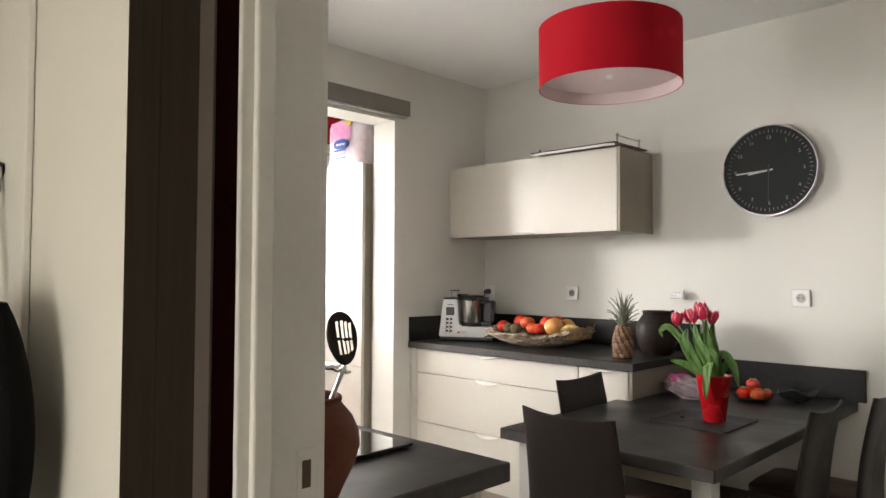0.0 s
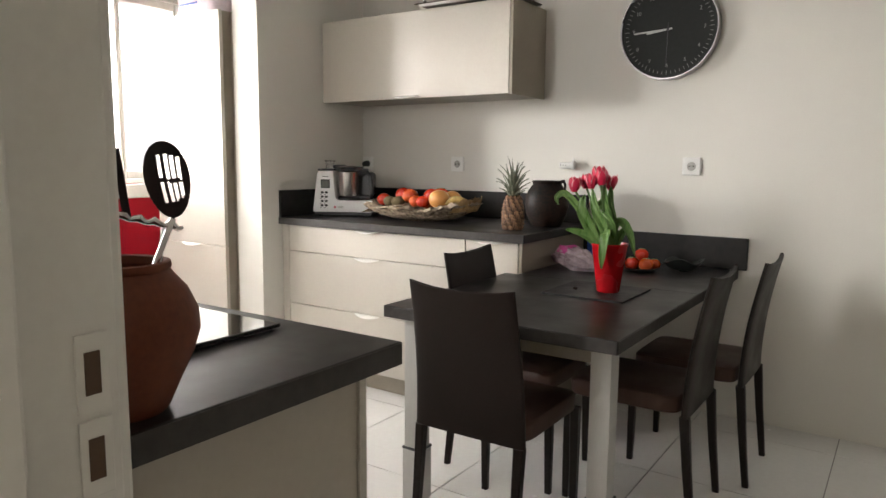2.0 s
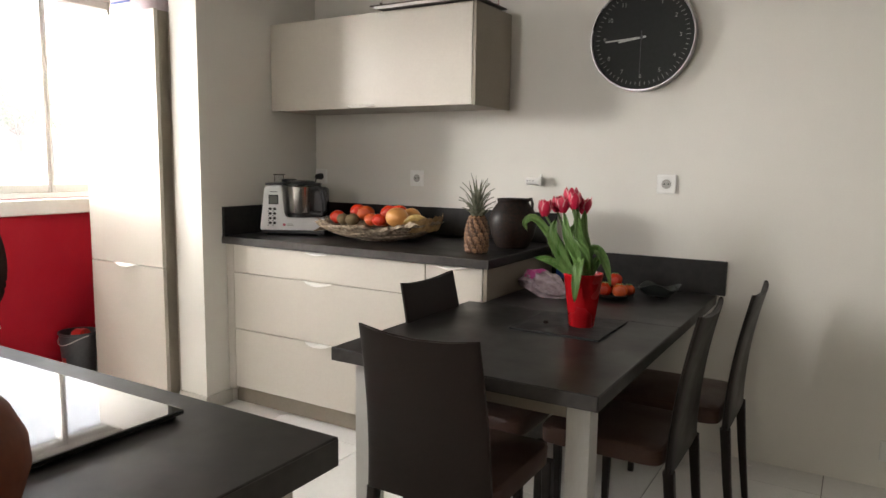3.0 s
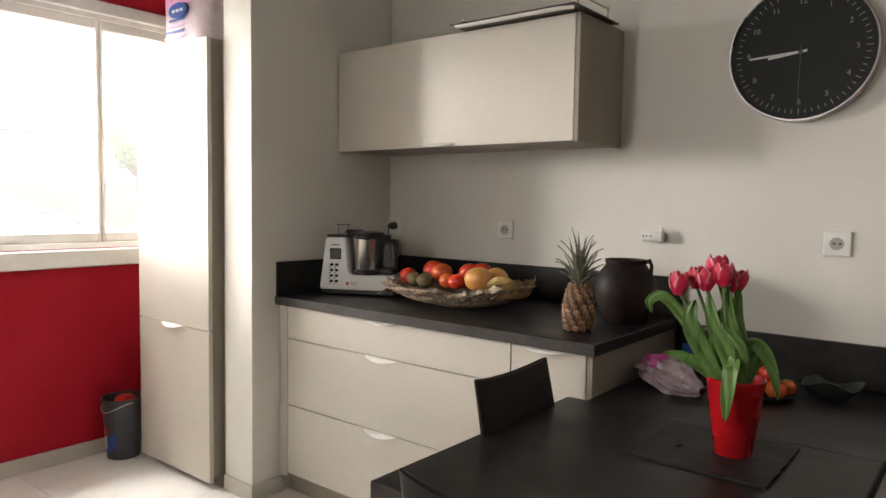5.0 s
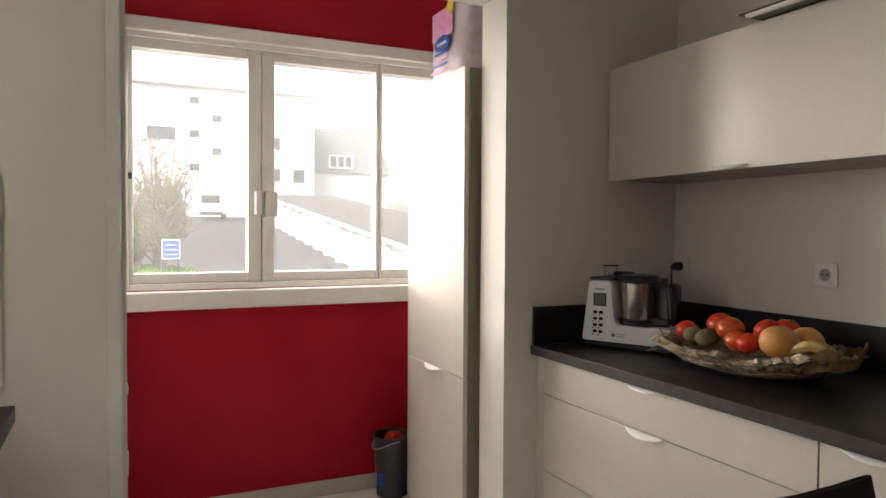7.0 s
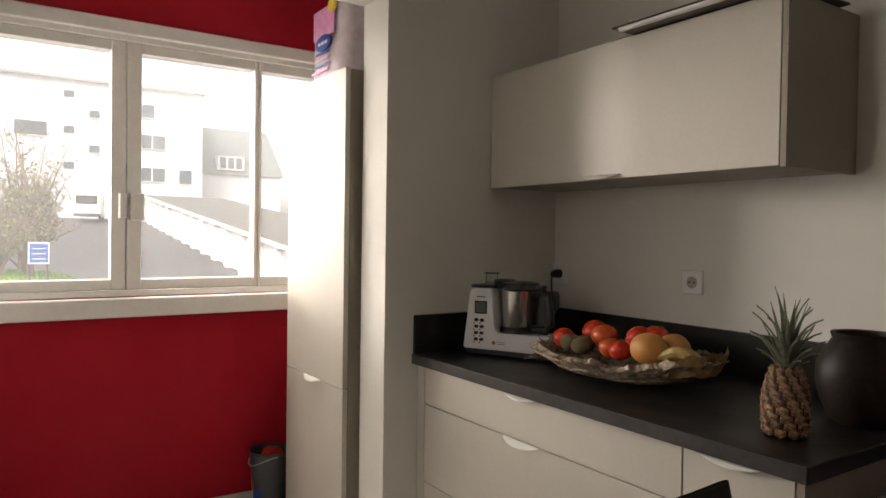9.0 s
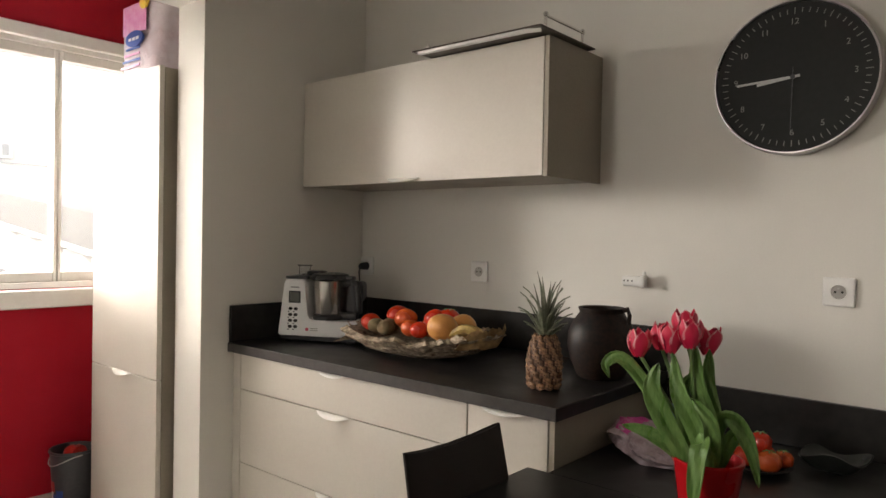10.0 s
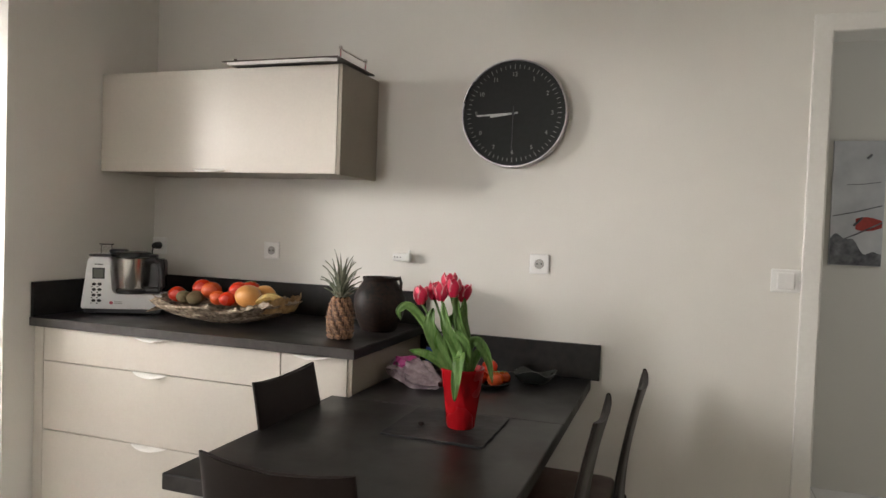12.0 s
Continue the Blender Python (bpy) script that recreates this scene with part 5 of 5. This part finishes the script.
bx = thing("storage_box", (-0.815, 0.205, 0.843), "two-part open box with pale and pink front", "box", 21)
bx.scale = (0.66, 0.68, 1.05)
for name, q in (("side", (-0.085, -0.08, -0.06, 0.06)), ("side", (0.08, 0.085, -0.06, 0.06)), ("divider", (-0.004, 0.004, -0.055, 0.055)), ("front", (-0.08, 0.08, -0.06, -0.055)), ("back", (-0.08, 0.08, 0.055, 0.06))):
    part(name, box(q[0], q[1], q[2], q[3], 0, 0.088, 0.001), M_BOXDARK, bx)
part("bottom", box(-0.08, 0.08, -0.055, 0.055, 0, 0.006), M_BOXDARK, bx)
part("front_paper", box(0.0853, 0.0865, -0.058, 0.058, 0.006, 0.085), M_BOXPAPER, bx, "pale paper front")
part("front_band", box(0.0868, 0.0878, -0.055, 0.055, 0.012, 0.055), M_BOXPINK, bx, "pink band")
sc2 = thing("folded_scarf", (-1.205, 0.19, 0.735), "crumpled black knitted scarf on the console shelf", "scarf")
part("cloth", blob(0.075, (0, 0, 0.024), (1.35, 0.85, 0.4), 0.5, 5.0), mat("black_knit", (0.006, 0.006, 0.006), (0.02, 0.02, 0.019), 0.9, fine=120, coarse=30, bump=0.6, spec=0.1), sc2, smooth=True)
bg = thing("hanging_bag", (-1.50, 0.21, 1.03), "black soft shoulder bag hanging on a wall hook", "bag")
part("body", sheet(lambda u, v: Vector(((0.16 + 0.03 * math.sin(math.pi * v)) * math.copysign(abs(math.cos(2 * math.pi * u)) ** 0.7, math.cos(2 * math.pi * u)) * (math.sin(math.pi * (0.10 + 0.82 * v)) ** 0.35), 0.07 * math.sin(2 * math.pi * u) * math.sin(math.pi * (0.06 + 0.9 * v)) ** 0.5, -0.28 + 0.52 * v)), 40, 20), mat("black_cloth", (0.004, 0.004, 0.004), (0.006, 0.006, 0.006), 0.85, fine=150, bump=0.3, spec=0.1), bg, "", True)
part("strap", tube([(-0.17, 0.0, 0.2), (-0.25, 0.03, 0.38), (-0.285, 0.085, 0.55), (-0.24, 0.03, 0.38), (-0.15, 0.0, 0.22)], 0.012, 8), M_BLACK, bg, "", True)
hk = thing("coat_hook", (-1.79, 0.2955, 1.55), "small steel coat hook on the wall", "hook")
part("plate", box(-0.015, 0.015, -0.006, 0, -0.03, 0.03, 0.002), M_STEEL, hk)
part("prong", tube([(0, -0.005, -0.005), (0, -0.03, -0.012), (0, -0.04, 0.01)], 0.005, 8), M_STEEL, hk, "", True)
structure("trim_hall_door", box(-1.70, -1.60, YH0 - 0.018, YH0 - 0.001, 0, 2.12, 0.004), M_TRIM, "cream architrave of another hallway door")
structure("door_hall_far", box(-1.865, -1.705, YH0 - 0.012, YH0 - 0.002, 0.005, 2.06, 0.002), M_TRIM, "plain cream hallway door panel, closed")

# ---- outdoors ----
def slope(x, y):
    d = -x - 4.3
    return -3.9 + 0.1 * max(0, min(d, 64))


g = bmesh.new()
vs = []
for x in (300, -4.4, -12, -24, -40, -68, -140, -900):
    vs.append([g.verts.new((x, y, slope(x, y))) for y in (-700, -60, 0, 60, 700)])
for p, q in zip(vs, vs[1:]):
    for k in range(4):
        g.faces.new((p[k], p[k + 1], q[k + 1], q[k]))
structure("ground", g, mat("asphalt_grey", (0.07, 0.07, 0.073), (0.055, 0.055, 0.058), 0.85, fine=8, coarse=0.3, bump=0.2), "sloping grey asphalt yard outside")
M_RENDER = mat("white_render", (0.50, 0.51, 0.52), (0.46, 0.47, 0.48), 0.8, fine=3, coarse=0.1)
M_DOORS = mat("garage_door_white", (0.74, 0.74, 0.74), (0.66, 0.66, 0.66), 0.5, fine=6)
M_ROOFG = mat("flat_roof_grey", (0.06, 0.06, 0.053), (0.10, 0.10, 0.088), 0.9, fine=3, coarse=0.4)
M_WINDARK = mat("far_window_glass", (0.05, 0.07, 0.085), None, 0.15, bump=0)
M_GRASS = mat("grass_green", (0.11, 0.21, 0.022), (0.16, 0.27, 0.035), 0.9, fine=6, coarse=1)
M_TWIG = mat("bare_twig", (0.16, 0.12, 0.10), (0.22, 0.17, 0.14), 0.9)

ap = thing("apartment_building", (-76, 8, slope(-72, 0) - 0.6), "white rendered four-storey apartment building with dark windows", "building")
part("wall", box(-6, 0, -40, 12.9, 0, 13.9), M_RENDER, ap)
part("roof", box(-6.3, 0.35, -40.3, 13.2, 13.9, 14.15), mat("roof_edge_grey", (0.22, 0.22, 0.21), (0.28, 0.28, 0.27), 0.8, fine=3), ap)
for y, w, h, heights in ((0.0, 0.9, 0.7, (12.2, 8.8, 5.4)), (2.2, 0.9, 0.7, (10.5, 7.1)), (-4.0, 2.6, 1.3, (8.4,)), (7.0, 1.1, 1.3, (11.0,)), (6.7, 1.15, 1.35, (7.9, 4.6)), (8.0, 1.15, 1.35, (7.9, 4.6)), (10.6, 1.2, 1.4, (4.5,)), (-9.5, 2.6, 1.3, (11.6, 8.4, 5.2)), (-14.0, 1.0, 1.2, (11.6, 8.4, 5.2))):
    for z in heights:
        wi = part("window", box(-0.02, 0.05, y, y + w, z, z + h), M_WINDARK, ap)
        part("sill", box(0.05, 0.14, y - 0.05, y + w + 0.05, z - 0.09, z - 0.01), M_RENDER, wi)
gs = thing("garage_row", (0, 0, 0), "row of low white lock-up garages with flat grey roof", "garages")
ga, gb2 = Vector((-66.5, 13.5)), Vector((-19.5, 12.1))
n = 17
M_GARAGE = mat("garage_render", (0.76, 0.75, 0.73), (0.66, 0.65, 0.63), 0.8, fine=3, coarse=0.3)


def eave(u, back, up):
    p = ga.lerp(gb2, u)
    return Vector((p.x, p.y + back, slope(p.x, 0) + up))


part("roof", sheet(lambda u, v: eave(u, -0.25 + 7.0 * v, 2.30), 2, 2, 0.14), M_ROOFG, gs, "flat grey roof")
part("fascia", sheet(lambda u, v: eave(u, -0.26, 2.12 + 0.2 * v), 2, 2, 0.04), M_GARAGE, gs)
part("back_wall", sheet(lambda u, v: eave(u, 0.3, -0.3 + 2.44 * v), 2, 2, 0.1), M_GARAGE, gs)
for k in range(n):
    p, q = ga.lerp(gb2, k / n), ga.lerp(gb2, (k + 1) / n)
    zf = slope((p.x + q.x) / 2, 0)
    part("pier", box(p.x, p.x + 0.42, p.y - 0.2, p.y + 0.28, zf - 0.5, zf + 2.1), M_GARAGE, gs)
    d = part("garage_door", box(p.x + 0.43, q.x - 0.02, p.y + 0.1, p.y + 0.15, zf - 0.35, zf + 2.0), M_DOORS, gs)
    for j in range(7):
        part("panel_rib", box(p.x + 0.46, q.x - 0.05, p.y + 0.06, p.y + 0.1, zf - 0.25 + j * 0.32, zf - 0.12 + j * 0.32), M_GARAGE, d)
ho = thing("gable_house", (-84, 26.0, slope(-84, 0)), "white house with steep dark roof and dormer", "house")
part("wall", box(-4, 4, -5, 5, 0, 5.6), M_RENDER, ho)
b = bmesh.new()
v = [b.verts.new(c) for c in ((4.3, -5.3, 5.5), (4.3, 5.3, 5.5), (-4.3, 5.3, 5.5), (-4.3, -5.3, 5.5), (0, -4.6, 11.2), (0, 4.6, 11.2))]
for f in ((0, 1, 5, 4), (2, 3, 4, 5), (3, 0, 4), (1, 2, 5), (0, 3, 2, 1)):
    b.faces.new([v[i] for i in f])
part("roof", b, mat("slate_roof", (0.085, 0.105, 0.105), (0.12, 0.14, 0.14), 0.7, fine=4), ho)
dm = part("dormer", box(2.6, 4.2, -2.4, 0.6, 6.0, 7.6), M_RENDER, ho)
for k in range(3):
    part("window", box(4.2, 4.26, -2.15 + k * 0.9, -1.5 + k * 0.9, 6.2, 7.4), M_WINDARK, dm)
vn = thing("parked_van", (-65.2, 9.0, slope(-65.2, 0)), "white delivery van parked at the far end of the yard", "van", 78)
part("body", box(-1.0, 1.0, -2.4, 1.2, 0.4, 2.35, 0.18), M_WHITE, vn, "", True)
part("bonnet", box(-0.95, 0.95, 1.0, 2.3, 0.4, 1.3, 0.18), M_WHITE, vn, "", True)
part("rear_window", box(-0.78, 0.78, -2.44, -2.38, 1.35, 2.05, 0.02), M_GLASSBLACK, vn)
part("bumper", box(-0.95, 0.95, -2.5, -2.39, 0.38, 0.62, 0.03), M_DARKGREY, vn)
part("side_window", box(0.97, 1.02, 0.3, 1.0, 1.35, 1.95, 0.02), M_GLASSBLACK, vn)
for y in (-1.5, 1.4):
    w = part("wheel", lathe([(0, -0.1), (0.32, -0.1), (0.34, 0), (0.32, 0.1), (0, 0.1)], 24, at=(0.9, y, 0.34), m=pose(0, 0, 0, 0, 90)), M_BLACK, vn, "", True)
    part("rim", lathe([(0, 0.12), (0.18, 0.12), (0.18, 0.0)], 16, at=(0.9, y, 0.34), m=pose(0, 0, 0, 0, 90)), M_STEEL, w)

lw = thing("lawn", (-25.5, 2.3, -0.6), "raised patch of bright green grass", "lawn", kind="structure")
def bank(u, v):
    e = math.sin(math.pi * u) * math.sin(math.pi * v)
    return Vector(((u - 0.5) * 11, (v - 0.62) * 7.5, (u - 0.5) * -0.9 + 0.5 * e - 2.2 * max(0, 0.35 - e) / 0.35))


part("mound", sheet(lambda u, v: bank(u, v), 24, 24), M_GRASS, lw, "", True)
rng = random.Random(3)
gv, gf = [], []
for k in range(5000):
    u, v = rng.random(), rng.random()
    c = bank(u, v)
    a, h = rng.random() * 6.28, rng.uniform(0.05, 0.16)
    i = len(gv)
    gv += [c + Vector((0.03 * math.cos(a), 0.03 * math.sin(a), 0)), c - Vector((0.03 * math.cos(a), 0.03 * math.sin(a), 0)), c + Vector((rng.uniform(-0.05, 0.05), rng.uniform(-0.05, 0.05), h))]
    gf.append((i, i + 1, i + 2))
me = bpy.data.meshes.new("grass_blades")
me.from_pydata([tuple(c) for c in gv], [], gf)
me.materials.append(M_GRASS)
gl = new("grass", me)
gl.location = lw.location
tagged(gl, "short bright green grass blades on the mound", "grass", kind="stuff")
sg = thing("blue_sign", (-24.0, 2.85, -1.1), "blue and white notice board on posts in the grass", "sign")
part("board", box(-0.03, 0.03, -0.27, 0.27, 1.50, 2.13, 0.01), M_WHITE, sg)
part("blue_field", box(0.031, 0.04, -0.235, 0.235, 1.54, 2.09), mat("sign_blue", (0.05, 0.12, 0.36), None, 0.5), sg)
for k in range(3):
    part("text_bar", box(0.041, 0.046, -0.17, 0.17, 1.63 + k * 0.15, 1.665 + k * 0.15), M_RENDER, sg)
for y in (-0.22, 0.22):
    part("post", tube([(-0.05, y, -0.3), (-0.05, y, 2.05)], 0.025, 8), M_DARKGREY, sg)


def bare_tree(at, height, spread, seed, label):
    """A shrub-like tree: a short trunk, limbs that fork and a haze of twigs with few leaves."""
    r = random.Random(seed)
    t = thing("bare_tree", at, label, "tree")
    b, twigs, lv, lf = None, None, [], []
    tr = tube([(0, 0, -0.3), (0.05, 0.03, height * 0.12), (0.0, 0.1, height * 0.25)], 0.14, 8, taper=(1.2, 0.9, 0.7))
    part("trunk", tr, M_TWIG, t, "", True)
    for k in range(26):
        a, q = r.random() * 6.28, r.uniform(0.35, 1.0)
        s = Vector((0, 0, height * r.uniform(0.08, 0.3)))
        e = Vector((math.cos(a) * spread * q * 0.6, math.sin(a) * spread * q * 0.6, height * r.uniform(0.55, 1.0)))
        m1 = s.lerp(e, 0.5) + Vector((r.uniform(-0.2, 0.2), r.uniform(-0.2, 0.2), 0.1))
        b = tube([s, m1, e], 0.045, 5, bm=b, taper=(1, 0.6, 0.2))
        for j in range(9):
            p = s.lerp(e, r.uniform(0.25, 1))
            d = Vector((r.uniform(-1, 1), r.uniform(-1, 1), r.uniform(0.2, 1.2))) * spread * 0.22
            twigs = tube([p, p + d * 0.6, p + d + Vector((0, 0, 0.1))], 0.014, 3, bm=twigs, taper=(1, 0.7, 0.3))
            for _ in range(10 if p.z < height * 0.55 else 2):
                c = p + d * r.random() + Vector((r.uniform(-0.15, 0.15), r.uniform(-0.15, 0.15), r.uniform(-0.15, 0.15)))
                u = Vector((r.uniform(-1, 1), r.uniform(-1, 1), r.uniform(-1, 1))).normalized() * 0.06
                w = u.cross(Vector((r.uniform(-1, 1), r.uniform(-1, 1), 0.3))).normalized() * 0.04
                i = len(lv)
                lv += [tuple(c - u), tuple(c + w), tuple(c + u), tuple(c - w)]
                lf.append((i, i + 1, i + 2, i + 3))
    part("limbs", b, M_TWIG, t)
    part("twigs", twigs, M_TWIG, t)
    lm = bpy.data.meshes.new("leaves")
    lm.from_pydata(lv, [], lf)
    lm.materials.append(mat("shrub_leaf", (0.14, 0.16, 0.06), (0.19, 0.20, 0.09), 0.7))
    lo = new("leaves", lm)
    lo.parent = t


bare_tree((-27.0, 2.75, -0.3), 5.2, 2.6, 4, "bare bushy tree with few yellow-green leaves")
bare_tree((-26.5, 1.9, -0.2), 2.3, 2.4, 8, "low bushy shrub with yellow-green leaves")
bare_tree((-28.5, 2.6, -0.2), 2.6, 3.4, 15, "wide low shrub with dense yellow-green leaves")
bare_tree((-28.0, 1.2, -0.2), 3.4, 3.2, 21, "wide low shrub with dense yellow-green leaves")

def leafy_tree(at, height, spread, seed, label):
    """A trunk that forks into limbs under a crown of many small leaves, gathered in uneven clumps."""
    r = random.Random(seed)
    t = thing("leafy_tree", at, label, "tree")
    part("trunk", tube([(0, 0, -0.3), (0.06, 0.04, height * 0.2), (0.0, 0.1, height * 0.45)], 0.2, 9, taper=(1.3, 0.9, 0.6)), M_TWIG, t, "", True)
    limbs, lv, lf = None, [], []
    for k in range(34):
        a, q = r.random() * 6.28, r.random() ** 0.5
        e = Vector((math.cos(a) * spread * q * 0.5, math.sin(a) * spread * q * 0.5, height * (0.42 + 0.56 * r.random() * (1.05 - 0.5 * q * q))))
        limbs = tube([(0, 0.05, height * 0.3), Vector((e.x * 0.5, e.y * 0.5, height * 0.3 + (e.z - height * 0.3) * 0.45)), e], 0.06, 5, bm=limbs, taper=(1, 0.6, 0.2))
        size = spread * r.uniform(0.10, 0.17)
        for _ in range(150):
            d = Vector((r.gauss(0, 1), r.gauss(0, 1), r.gauss(0, 0.8))) * size * 0.6
            u = Vector((r.uniform(-1, 1), r.uniform(-1, 1), r.uniform(-1, 1))).normalized() * 0.085
            w = u.cross(Vector((r.uniform(-1, 1), r.uniform(-1, 1), 0.3))).normalized() * 0.06
            i, c = len(lv), e + d
            lv += [tuple(c - u), tuple(c + w), tuple(c + u), tuple(c - w)]
            lf.append((i, i + 1, i + 2, i + 3))
    part("limbs", limbs, M_TWIG, t)
    lm = bpy.data.meshes.new("crown")
    lm.from_pydata(lv, [], lf)
    lm.materials.append(mat("tree_leaf", (0.045, 0.09, 0.03), (0.07, 0.12, 0.045), 0.7))
    new("crown", lm).parent = t


leafy_tree((-50.0, 26.6, slope(-50, 0)), 7.0, 4.6, 5, "broad leafy green tree beyond the garages")

# ---- floor: tiles on a grout bed ----
floor = structure("floor", box(XR, XE, -1.5, 4.85, -0.06, -0.004), M_GROUT, "pale grey square floor tiles with thin dark joints")
PITCH, FX, FY = 0.6075, -1.527, 2.18
tile_mesh = None
i0, i1 = math.ceil((XR - FX) / PITCH) - 1, math.floor((XE - FX) / PITCH)
j0, j1 = math.ceil((-1.5 - FY) / PITCH) - 1, math.floor((4.85 - FY) / PITCH)
for i in range(i0, i1 + 1):
    for j in range(j0, j1 + 1):
        x0, x1 = max(FX + i * PITCH + 0.0018, XR), min(FX + (i + 1) * PITCH - 0.0018, XE)
        y0, y1 = max(FY + j * PITCH + 0.0018, -1.5), min(FY + (j + 1) * PITCH - 0.0018, 4.85)
        if x1 - x0 < 0.02 or y1 - y0 < 0.02:
            continue
        whole = x1 - x0 > PITCH - 0.01 and y1 - y0 > PITCH - 0.01
        if whole and tile_mesh:
            ob = new("tile", tile_mesh)
            ob.parent = floor
        else:
            w, h = (x1 - x0) / 2, (y1 - y0) / 2
            ob = part("tile", box(-w, w, -h, h, -0.008, 0, 0.0012), M_TILE, floor)
            if whole:
                tile_mesh = ob.data
        ob.location = ((x0 + x1) / 2, (y0 + y1) / 2, 0)
